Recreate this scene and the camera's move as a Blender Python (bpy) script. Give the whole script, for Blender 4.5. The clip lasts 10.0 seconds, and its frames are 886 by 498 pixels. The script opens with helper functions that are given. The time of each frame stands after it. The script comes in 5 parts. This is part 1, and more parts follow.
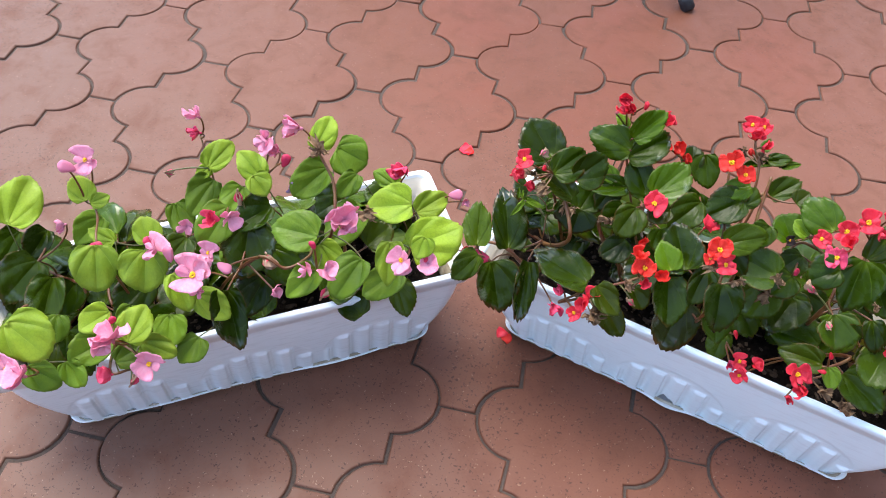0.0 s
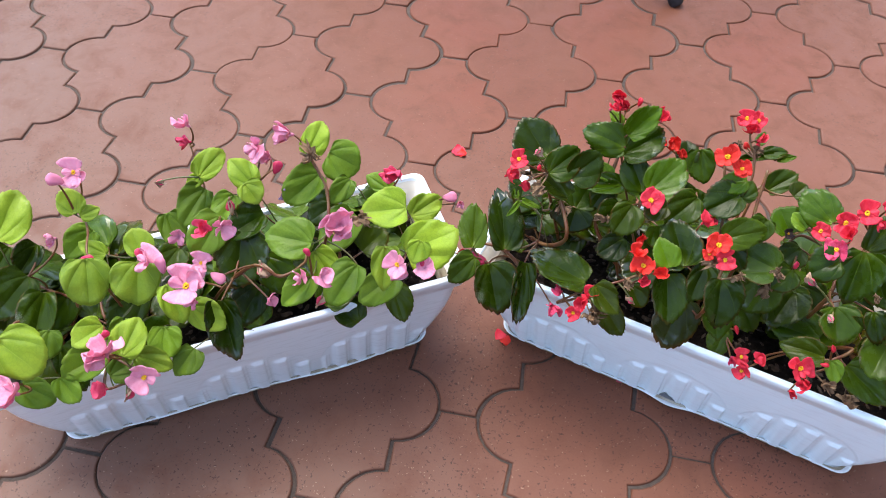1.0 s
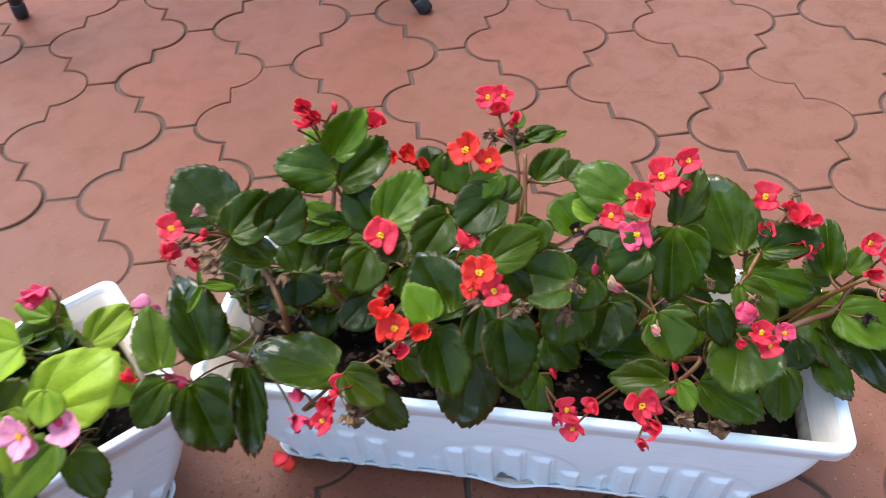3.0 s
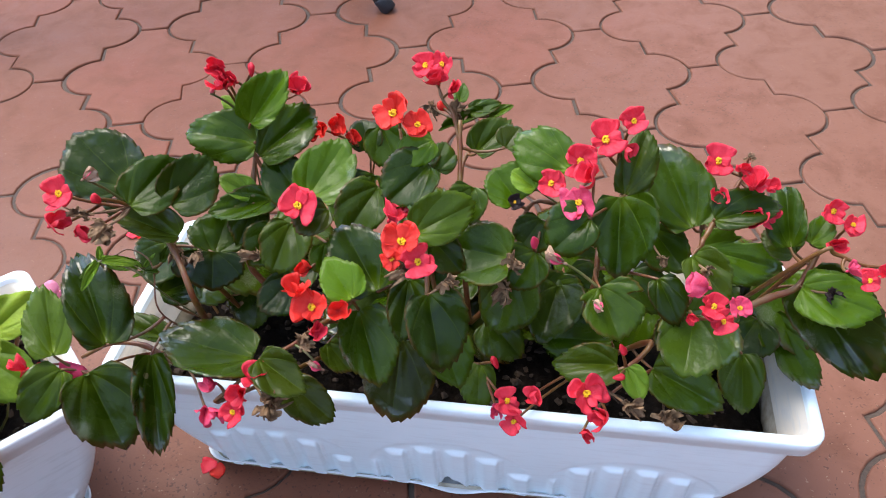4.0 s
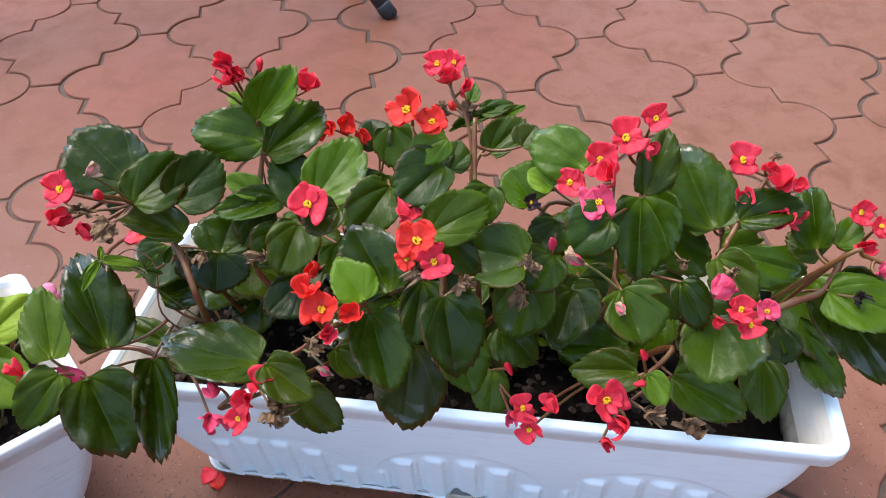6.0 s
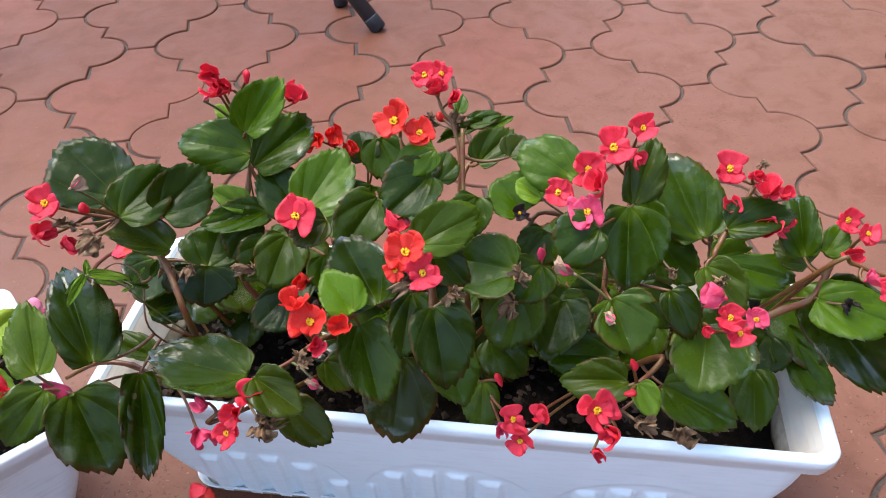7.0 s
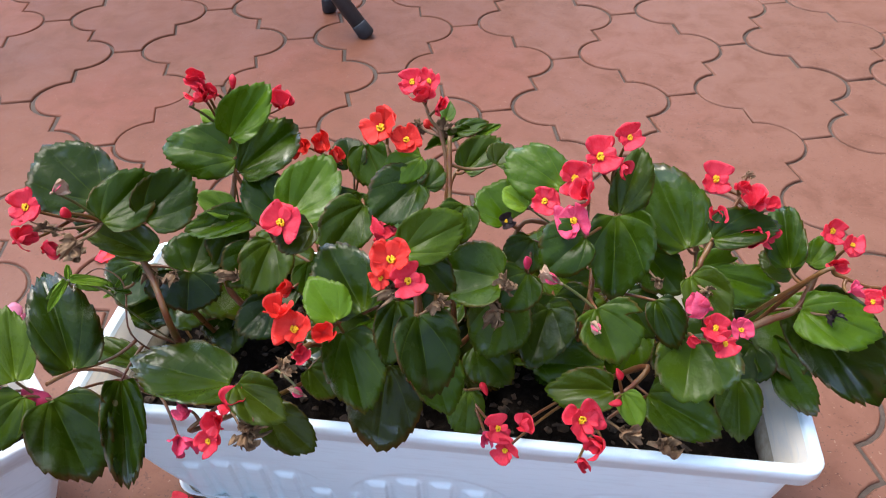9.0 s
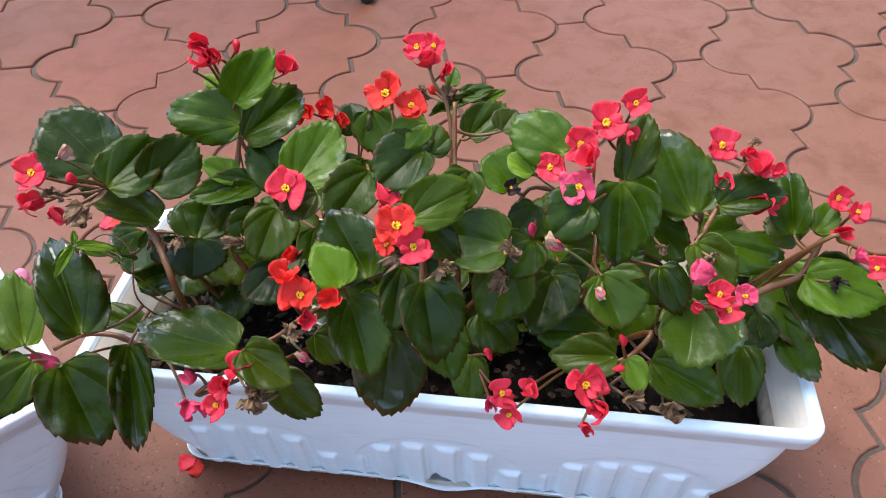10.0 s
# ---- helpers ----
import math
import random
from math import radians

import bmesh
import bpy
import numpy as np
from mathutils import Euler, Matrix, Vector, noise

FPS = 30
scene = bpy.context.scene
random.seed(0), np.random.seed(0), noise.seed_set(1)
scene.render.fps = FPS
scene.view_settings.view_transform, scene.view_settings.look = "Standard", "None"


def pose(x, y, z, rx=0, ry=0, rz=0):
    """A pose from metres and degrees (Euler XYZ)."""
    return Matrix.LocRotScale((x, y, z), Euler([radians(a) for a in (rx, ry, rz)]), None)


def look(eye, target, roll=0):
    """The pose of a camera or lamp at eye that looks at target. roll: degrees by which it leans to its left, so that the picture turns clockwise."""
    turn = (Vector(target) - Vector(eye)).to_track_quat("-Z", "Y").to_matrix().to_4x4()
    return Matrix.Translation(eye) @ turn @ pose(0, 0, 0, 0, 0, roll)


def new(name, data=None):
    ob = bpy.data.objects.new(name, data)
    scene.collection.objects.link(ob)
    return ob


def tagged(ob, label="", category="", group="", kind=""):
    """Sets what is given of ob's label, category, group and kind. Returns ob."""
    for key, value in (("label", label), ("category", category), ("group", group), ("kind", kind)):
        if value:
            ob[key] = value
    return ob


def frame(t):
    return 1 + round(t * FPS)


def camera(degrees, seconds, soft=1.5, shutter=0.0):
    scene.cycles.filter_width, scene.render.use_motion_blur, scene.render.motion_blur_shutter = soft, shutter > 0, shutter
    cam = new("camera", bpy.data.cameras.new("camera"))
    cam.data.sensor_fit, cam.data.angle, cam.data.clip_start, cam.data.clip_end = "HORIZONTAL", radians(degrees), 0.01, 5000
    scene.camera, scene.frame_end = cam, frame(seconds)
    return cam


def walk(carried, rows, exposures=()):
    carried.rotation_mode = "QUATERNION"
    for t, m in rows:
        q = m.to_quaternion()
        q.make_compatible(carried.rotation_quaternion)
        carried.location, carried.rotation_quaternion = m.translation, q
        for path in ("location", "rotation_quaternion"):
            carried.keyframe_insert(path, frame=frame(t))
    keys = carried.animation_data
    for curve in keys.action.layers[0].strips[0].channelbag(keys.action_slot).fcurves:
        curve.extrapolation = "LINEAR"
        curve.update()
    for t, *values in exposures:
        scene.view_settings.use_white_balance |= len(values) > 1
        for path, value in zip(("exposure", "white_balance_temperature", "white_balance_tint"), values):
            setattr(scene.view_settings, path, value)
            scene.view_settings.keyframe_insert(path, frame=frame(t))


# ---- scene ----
cam = camera(58.4, 10.0, soft=1.0, shutter=0.5)
PATH = [
    (0, (0.086, -0.72, 0.931), (-0.146, 0.549, -0.597), 3.4),
    (0.5, (0.082, -0.718, 0.927), (-0.148, 0.553, -0.6), 3.1),
    (1, (0.082, -0.714, 0.924), (-0.135, 0.563, -0.599), 2.3),
    (1.5, (0.097, -0.699, 0.911), (-0.11, 0.585, -0.608), 0.9),
    (2, (0.137, -0.645, 0.87), (0.031, 0.66, -0.642), -1.1),
    (2.5, (0.192, -0.574, 0.81), (0.212, 0.784, -0.658), -2.8),
    (3, (0.22, -0.524, 0.734), (0.299, 0.883, -0.685), -4.0),
    (3.2, (0.233, -0.517, 0.716), (0.324, 0.903, -0.69), -4.2),
    (4.5, (0.263, -0.516, 0.655), (0.396, 0.942, -0.707), -2.5),
    (5, (0.258, -0.514, 0.657), (0.395, 0.948, -0.701), -2.4),
    (5.5, (0.247, -0.508, 0.651), (0.38, 0.958, -0.704), -2.4),
    (7, (0.248, -0.506, 0.646), (0.414, 0.983, -0.68), -2.2),
    (7.5, (0.252, -0.506, 0.645), (0.434, 0.991, -0.669), -2.1),
    (8, (0.253, -0.505, 0.645), (0.449, 0.997, -0.66), -2.1),
    (8.5, (0.251, -0.503, 0.645), (0.455, 1.004, -0.654), -1.6),
    (9, (0.249, -0.504, 0.645), (0.449, 0.991, -0.668), -0.9),
    (9.5, (0.248, -0.505, 0.643), (0.436, 0.958, -0.708), -0.9),
    (10, (0.247, -0.505, 0.645), (0.433, 0.937, -0.729), -1.0),
]
walk(cam, [(t, look(eye, target, roll)) for t, eye, target, roll in PATH], exposures=[(0, 2.11), (3, 2.08), (10, 2.07)])

# ---------------------------------------------------------------- light
world = bpy.data.worlds.new("sky")
scene.world = world
world.use_nodes = True
wn, wl = world.node_tree.nodes, world.node_tree.links
sky = wn.new("ShaderNodeTexSky")
sky.sky_type, sky.sun_disc = "NISHITA", False
sky.sun_elevation, sky.sun_rotation = radians(66), radians(-43)
sky.air_density, sky.dust_density, sky.ozone_density = 1.0, 1.0, 1.0
# the strength of the sky's blue
veil = wn.new("ShaderNodeHueSaturation")
veil.inputs["Saturation"].default_value = 0.85
wl.new(sky.outputs["Color"], veil.inputs["Color"])
wl.new(veil.outputs["Color"], wn["Background"].inputs["Color"])
wn["Background"].inputs["Strength"].default_value = 0.17

sun_data = bpy.data.lights.new("sun", "SUN")
sun_data.energy, sun_data.angle, sun_data.color = 1.0, radians(38), (1.0, 0.925, 0.81)
sun = new("sun", sun_data)
sun.matrix_world = look((-1.5, 1.6, 4.9), (0, 0, 0))


# ---------------------------------------------------------------- materials
class Nodes:
    """A material's nodes, with short calls."""

    def __init__(self, name, rough=0.5, spec=0.5):
        self.mat = bpy.data.materials.new(name)
        self.mat.use_nodes = True
        self.tree = self.mat.node_tree
        self.bsdf = self.tree.nodes["Principled BSDF"]
        self.bsdf.inputs["Roughness"].default_value = rough
        self.bsdf.inputs["Specular IOR Level"].default_value = spec

    def add(self, kind, **values):
        node = self.tree.nodes.new("ShaderNode" + kind)
        for key, value in values.items():
            if key in node.inputs:
                node.inputs[key].default_value = value
            else:
                setattr(node, key, value)
        return node

    def link(self, a, b):
        self.tree.links.new(a, b)

    def noise(self, scale, detail=4.0, rough=0.55, vector=None, dist=0.0):
        node = self.add("TexNoise", Scale=scale, Detail=detail, Roughness=rough, Distortion=dist)
        if vector:
            self.link(vector, node.inputs["Vector"])
        return node.outputs["Fac"]

    def ramp(self, fac, *stops):
        node = self.add("ValToRGB")
        el = node.color_ramp.elements
        while len(el) < len(stops):
            el.new(0.5)
        for e, (pos, col) in zip(el, stops):
            e.position = pos
            e.color = (*col, 1) if len(col) == 3 else col
        self.link(fac, node.inputs["Fac"])
        return node.outputs["Color"]

    def grey(self, fac, lo, hi, a=0.0, b=1.0):
        node = self.add("MapRange")
        node.clamp = True
        for i, v in enumerate((lo, hi, a, b)):
            node.inputs[i + 1].default_value = v
        self.link(fac, node.inputs[0])
        return node.outputs[0]

    def math(self, op, a, b=0.0, c=0.0):
        node = self.add("Math", operation=op)
        for i, v in enumerate((a, b, c)):
            if isinstance(v, (int, float)):
                node.inputs[i].default_value = v
            else:
                self.link(v, node.inputs[i])
        return node.outputs[0]

    def mix(self, fac, a, b, blend="MIX"):
        node = self.add("Mix", data_type="RGBA", blend_type=blend)
        for socket, v in ((node.inputs[0], fac), (node.inputs[6], a), (node.inputs[7], b)):
            if isinstance(v, (int, float)):
                socket.default_value = v
            elif isinstance(v, tuple):
                socket.default_value = (*v, 1)
            else:
                self.link(v, socket)
        return node.outputs[2]

    def color(self, socket):
        self.link(socket, self.bsdf.inputs["Base Color"])

    def rough(self, socket):
        self.link(socket, self.bsdf.inputs["Roughness"])

    def bump(self, height, strength=0.3, distance=0.002):
        node = self.add("Bump", Strength=strength, Distance=distance)
        self.link(height, node.inputs["Height"])
        last = self.bsdf.inputs["Normal"]
        if last.is_linked:
            self.link(last.links[0].from_socket, node.inputs["Normal"])
        self.link(node.outputs["Normal"], last)


def paver_material():
    n = Nodes("red_concrete", 0.6, 0.18)
    pos = n.add("NewGeometry").outputs["Position"]
    rnd = n.add("ObjectInfo").outputs["Random"]
    isl = n.add("NewGeometry").outputs["Random Per Island"]
    tone = n.math("FRACT", n.math("ADD", rnd, isl))
    base = n.ramp(tone, (0.0, (0.1245, 0.0385, 0.0214)), (0.4, (0.1482, 0.0495, 0.0275)), (0.7, (0.1680, 0.0472, 0.0256)), (1.0, (0.1374, 0.0530, 0.0317)))
    cloud = n.noise(5.0, 5.0, 0.6, pos)
    col = n.mix(n.grey(cloud, 0.35, 0.7, 0.0, 0.55), base, (0.1533, 0.0636, 0.0352))
    # pale dust with sky sheen painted in, stronger towards the west and front
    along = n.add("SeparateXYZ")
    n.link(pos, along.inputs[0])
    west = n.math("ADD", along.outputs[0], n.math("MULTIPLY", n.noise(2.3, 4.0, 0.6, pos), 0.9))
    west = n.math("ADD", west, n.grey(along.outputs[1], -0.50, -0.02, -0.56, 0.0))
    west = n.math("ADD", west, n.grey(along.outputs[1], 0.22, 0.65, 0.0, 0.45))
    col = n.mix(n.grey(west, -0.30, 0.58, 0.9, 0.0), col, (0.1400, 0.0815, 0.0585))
    # pale tint over the east side: dust, brightened for the light falling there
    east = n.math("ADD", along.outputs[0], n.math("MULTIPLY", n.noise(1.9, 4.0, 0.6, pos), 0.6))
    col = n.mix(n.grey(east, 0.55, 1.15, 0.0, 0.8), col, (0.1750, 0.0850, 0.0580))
    worn = n.noise(17.0, 6.0, 0.65, pos, 0.4)
    col = n.mix(n.grey(worn, 0.48, 0.70, 0.0, 0.65), col, (0.1009, 0.0384, 0.0221))
    grain = n.noise(420.0, 3.0, 0.7, pos)
    col = n.mix(n.grey(grain, 0.3, 0.75, 0.0, 0.4), col, (0.1738, 0.0696, 0.0360))
    # dark pits and pale grit, thicker in patches
    patch = n.noise(3.1, 3.0, 0.5, pos)
    warp = n.add("VectorMath", operation="MULTIPLY_ADD")
    jitter = n.add("TexNoise", Scale=210.0, Detail=2.0)
    n.link(pos, jitter.inputs["Vector"])
    n.link(jitter.outputs["Color"], warp.inputs[0])
    warp.inputs[1].default_value = (0.011, 0.011, 0.011)
    n.link(pos, warp.inputs[2])
    loose = warp.outputs[0]
    pits = n.add("TexVoronoi", Scale=165.0, Randomness=1.0)
    n.link(loose, pits.inputs["Vector"])
    size = n.math("ADD", n.grey(patch, 0.36, 0.66, 0.08, 0.30), n.math("MULTIPLY", n.math("POWER", tone, 6.0), 0.20))
    hole = n.math("LESS_THAN", n.math("ADD", pits.outputs["Distance"], n.math("MULTIPLY", n.noise(300.0, 2.0, 0.5, pos), 0.16)), n.math("ADD", size, 0.05))
    sep = n.add("SeparateColor")
    n.link(pits.outputs["Color"], sep.inputs[0])
    hole = n.math("MULTIPLY", hole, n.math("LESS_THAN", sep.outputs[0], 0.72))
    col = n.mix(n.math("MULTIPLY", hole, n.grey(along.outputs[1], -0.30, 0.15, 0.72, 0.30)), col, (0.0322, 0.0177, 0.0122))
    specks = n.add("TexVoronoi", Scale=230.0)
    n.link(loose, specks.inputs["Vector"])
    sep3 = n.add("SeparateColor")
    n.link(specks.outputs["Color"], sep3.inputs[0])
    dust = n.math("MULTIPLY", n.math("LESS_THAN", specks.outputs["Distance"], n.math("MULTIPLY", sep3.outputs[1], 0.36)), n.math("LESS_THAN", sep3.outputs[0], n.grey(patch, 0.35, 0.65, 0.18, 0.6)))
    col = n.mix(n.math("MULTIPLY", dust, n.grey(along.outputs[1], -0.30, 0.15, 0.72, 0.30)), col, (0.0536, 0.0253, 0.0161))
    grit = n.add("TexVoronoi", Scale=190.0)
    n.link(loose, grit.inputs["Vector"])
    sep2 = n.add("SeparateColor")
    n.link(grit.outputs["Color"], sep2.inputs[0])
    pale = n.math("MULTIPLY", n.math("LESS_THAN", grit.outputs["Distance"], 0.16), n.math("LESS_THAN", sep2.outputs[0], 0.26))
    col = n.mix(n.math("MULTIPLY", pale, n.grey(along.outputs[1], -0.30, 0.15, 0.62, 0.30)), col, (0.3221, 0.2148, 0.1415))
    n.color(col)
    n.rough(n.grey(worn, 0.3, 0.7, 0.40, 0.62))
    n.bump(n.math("SUBTRACT", n.math("MULTIPLY", grain, 0.35), hole), 0.35, 0.0012)
    n.bump(cloud, 0.25, 0.006)
    return n.mat


def joint_material():
    n = Nodes("joint_sand", 0.85, 0.3)
    pos = n.add("NewGeometry").outputs["Position"]
    a = n.noise(9.0, 5.0, 0.6, pos)
    b = n.noise(260.0, 3.0, 0.6, pos)
    col = n.ramp(a, (0.3, (0.0500, 0.0340, 0.0250)), (0.6, (0.0900, 0.0640, 0.0480)), (0.8, (0.0800, 0.0720, 0.0460)))
    n.color(n.mix(n.grey(b, 0.35, 0.7, 0, 0.6), col, (0.0360, 0.0288, 0.0230)))
    n.bump(b, 0.6, 0.002)
    return n.mat


def plastic_material(name="white_plastic", col=(0.775, 0.875, 0.90), scuffs=0.2):
    n = Nodes(name, 0.38, 0.5)
    pos = n.add("NewGeometry").outputs["Position"]
    cloud = n.noise(14.0, 5.0, 0.6, pos)
    c = n.mix(n.grey(cloud, 0.5, 0.8, 0, 0.22), col, (0.66, 0.70, 0.70))
    stretch = n.add("Mapping")
    stretch.inputs["Scale"].default_value = (30, 30, 240)
    n.link(pos, stretch.inputs["Vector"])
    streak = n.noise(1.0, 4.0, 0.6, stretch.outputs[0])
    c = n.mix(n.grey(streak, 0.50, 0.75, 0, scuffs), c, (0.50, 0.52, 0.52))
    n.color(c)
    n.rough(n.grey(cloud, 0.3, 0.7, 0.30, 0.48))
    n.bsdf.inputs["Subsurface Weight"].default_value = 0.08
    n.bsdf.inputs["Subsurface Radius"].default_value = (0.006, 0.006, 0.006)
    n.bump(n.noise(700.0, 2.0, 0.5, pos), 0.06, 0.0006)
    return n.mat


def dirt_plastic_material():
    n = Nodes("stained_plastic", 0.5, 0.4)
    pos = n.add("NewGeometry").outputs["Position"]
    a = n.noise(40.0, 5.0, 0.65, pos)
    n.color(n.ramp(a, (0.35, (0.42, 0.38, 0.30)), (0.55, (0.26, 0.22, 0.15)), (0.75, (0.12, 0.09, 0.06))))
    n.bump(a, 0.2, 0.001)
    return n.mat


def soil_material():
    n = Nodes("potting_soil", 0.95, 0.06)
    pos = n.add("NewGeometry").outputs["Position"]
    a = n.noise(90.0, 6.0, 0.7, pos)
    b = n.noise(420.0, 4.0, 0.7, pos)
    col = n.ramp(a, (0.3, (0.004, 0.0035, 0.003)), (0.55, (0.011, 0.008, 0.006)), (0.8, (0.04, 0.028, 0.020)))
    n.color(col)
    n.bump(a, 0.9, 0.006)
    n.bump(b, 0.7, 0.002)
    return n.mat


def leaf_material(name, deep, pale, vein, under, gloss, seed, spread=0.25, groove=None):
    """Begonia leaf: U runs from the stalk to the tip, V across; veins fan out from the stalk and bend to the tip."""
    young = groove is not None
    n = Nodes(name, gloss, 0.24 if young else 0.17)
    uv = n.add("UVMap", uv_map="UVMap").outputs["UV"]
    sep = n.add("SeparateXYZ")
    n.link(uv, sep.inputs[0])
    u, v = sep.outputs[0], n.math("SUBTRACT", sep.outputs[1], 0.5)
    rnd = n.add("ObjectInfo").outputs["Random"]
    pos = n.add("TexCoord").outputs["Object"]
    reach = n.math("SQRT", n.math("ADD", n.math("MULTIPLY", u, u), n.math("MULTIPLY", v, v)))
    ang = n.math("ARCTAN2", v, n.math("ADD", u, 0.03))
    ang = n.math("DIVIDE", ang, n.math("MAXIMUM", n.math("SUBTRACT", 1.0, n.math("MULTIPLY", reach, 0.34)), 0.55))
    wob = n.math("MULTIPLY", n.math("SUBTRACT", n.noise(34.0, 2.0, 0.5, pos), 0.5), 0.10)
    wave = n.math("ABSOLUTE", n.math("SINE", n.math("MULTIPLY", n.math("ADD", ang, wob), 4.5)))
    # veins keep their width and thin out towards the rim
    thin = n.math("MULTIPLY", wave, n.math("ADD", reach, 0.10))
    main = n.math("MULTIPLY", n.grey(thin, 0.0, 0.06, 1.0, 0.0), n.grey(reach, 0.35, 1.0, 1.0, 0.45))
    # the net of small veins
    net = n.add("TexVoronoi", Scale=13.0, feature="DISTANCE_TO_EDGE")
    n.link(n.mix(0.05, uv, n.add("TexNoise", Scale=60.0).outputs["Color"]), net.inputs["Vector"])
    side = n.grey(net.outputs["Distance"], 0.0, 0.10, 1.0, 0.0)
    blot = n.noise(38.0 + seed, 4.0, 0.6, pos)
    # bulges between the veins, their light and dark put into the tone
    swell = n.math("MULTIPLY", n.math("POWER", wave, 0.7), spread)
    body = n.mix(n.math("ADD", swell, n.grey(blot, 0.35, 0.7, 0.0, 0.45)), deep, pale)
    body = n.mix(n.math("MULTIPLY", n.math("POWER", rnd, 2.0), 0.6), body, tuple(1.35 * c for c in pale))
    # some leaves are far deeper than others
    tone = n.grey(n.math("FRACT", n.math("MULTIPLY", rnd, 3.77)), 0.0, 1.0, 0.76 if young else 0.42, 1.26 if young else 1.06)
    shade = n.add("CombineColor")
    for k in range(3):
        n.link(tone, shade.inputs[k])
    body = n.mix(1.0, body, shade.outputs[0], "MULTIPLY")
    heart = n.grey(reach, 0.0, 0.26, 0.6, 0.0)
    body = n.mix(heart, body, vein)
    if young:
        # the blade yellows towards its rim
        body = n.mix(n.grey(reach, 0.45, 1.0, 0.0, 0.38), body, vein)
    # older leaves turn olive; specks and tan scars
    age = n.math("FRACT", n.math("MULTIPLY", rnd, 7.31))
    body = n.mix(n.math("MULTIPLY", n.math("POWER", age, 2.0), 0.40 if not young else 0.12), body, (0.052, 0.050, 0.006))
    scar = n.add("TexVoronoi", Scale=75.0)
    n.link(pos, scar.inputs["Vector"])
    pickc = n.add("SeparateColor")
    n.link(scar.outputs["Color"], pickc.inputs[0])
    spot = n.math("MULTIPLY", n.math("LESS_THAN", scar.outputs["Distance"], n.math("MULTIPLY", pickc.outputs[1], 0.30)), n.math("LESS_THAN", pickc.outputs[0], 0.09))
    body = n.mix(n.math("MULTIPLY", spot, 0.55), body, (0.19, 0.15, 0.07))
    if not young:
        # dried water rings
        ring = n.add("TexVoronoi", Scale=24.0)
        n.link(n.mix(0.02, pos, n.add("TexNoise", Scale=140.0).outputs["Color"]), ring.inputs["Vector"])
        cell = n.add("SeparateColor")
        n.link(ring.outputs["Color"], cell.inputs[0])
        band = n.math("LESS_THAN", n.math("ABSOLUTE", n.math("SUBTRACT", ring.outputs["Distance"], n.math("MULTIPLY", cell.outputs[1], 0.16))), 0.016)
        body = n.mix(n.math("MULTIPLY", n.math("MULTIPLY", band, n.math("LESS_THAN", cell.outputs[0], 0.10)), 0.4), body, (0.40, 0.40, 0.30))
    rim = n.math("MULTIPLY", n.add("VertexColor", layer_name="edge").outputs["Color"], n.grey(n.noise(55.0, 2.0, 0.5, pos), 0.45, 0.65))
    col = n.mix(n.math("MULTIPLY", side, 0.20 if young else 0.14), body, groove or deep)
    col = n.mix(n.math("MULTIPLY", main, 0.5 if young else 0.36), col, vein)
    col = n.mix(n.math("MULTIPLY", rim, 0.5), col, under)
    n.color(col)
    n.rough(n.grey(blot, 0.3, 0.75, gloss - 0.06, gloss + 0.14))
    # a patchy wet gloss
    wet = n.noise(26.0, 3.0, 0.6, pos, 0.8)
    n.link(n.math("MULTIPLY", n.grey(wet, 0.51, 0.61), 0.2 if young else 1.0), n.bsdf.inputs["Coat Weight"])
    n.bsdf.inputs["Coat Roughness"].default_value = 0.045
    quilt = n.noise(52.0, 3.0, 0.55, pos, 0.6)
    puffs = n.math("ADD", n.math("MULTIPLY", n.math("POWER", wave, 0.5), 0.32 if young else 0.22), n.math("MULTIPLY", n.grey(net.outputs["Distance"], 0.0, 0.3), 0.10 if young else 0.04))
    n.bump(n.math("ADD", puffs, n.math("MULTIPLY", quilt, 0.9 if young else 0.85)), 0.5, 0.0024)
    # light that comes through the blade
    tr = n.add("BsdfTranslucent")
    n.link(n.mix(0.5, col, vein), tr.inputs["Color"])
    mixer = n.add("MixShader", Fac=0.30 if young else 0.20)
    n.link(n.bsdf.outputs[0], mixer.inputs[1])
    n.link(tr.outputs[0], mixer.inputs[2])
    n.link(mixer.outputs[0], n.tree.nodes["Material Output"].inputs["Surface"])
    return n.mat


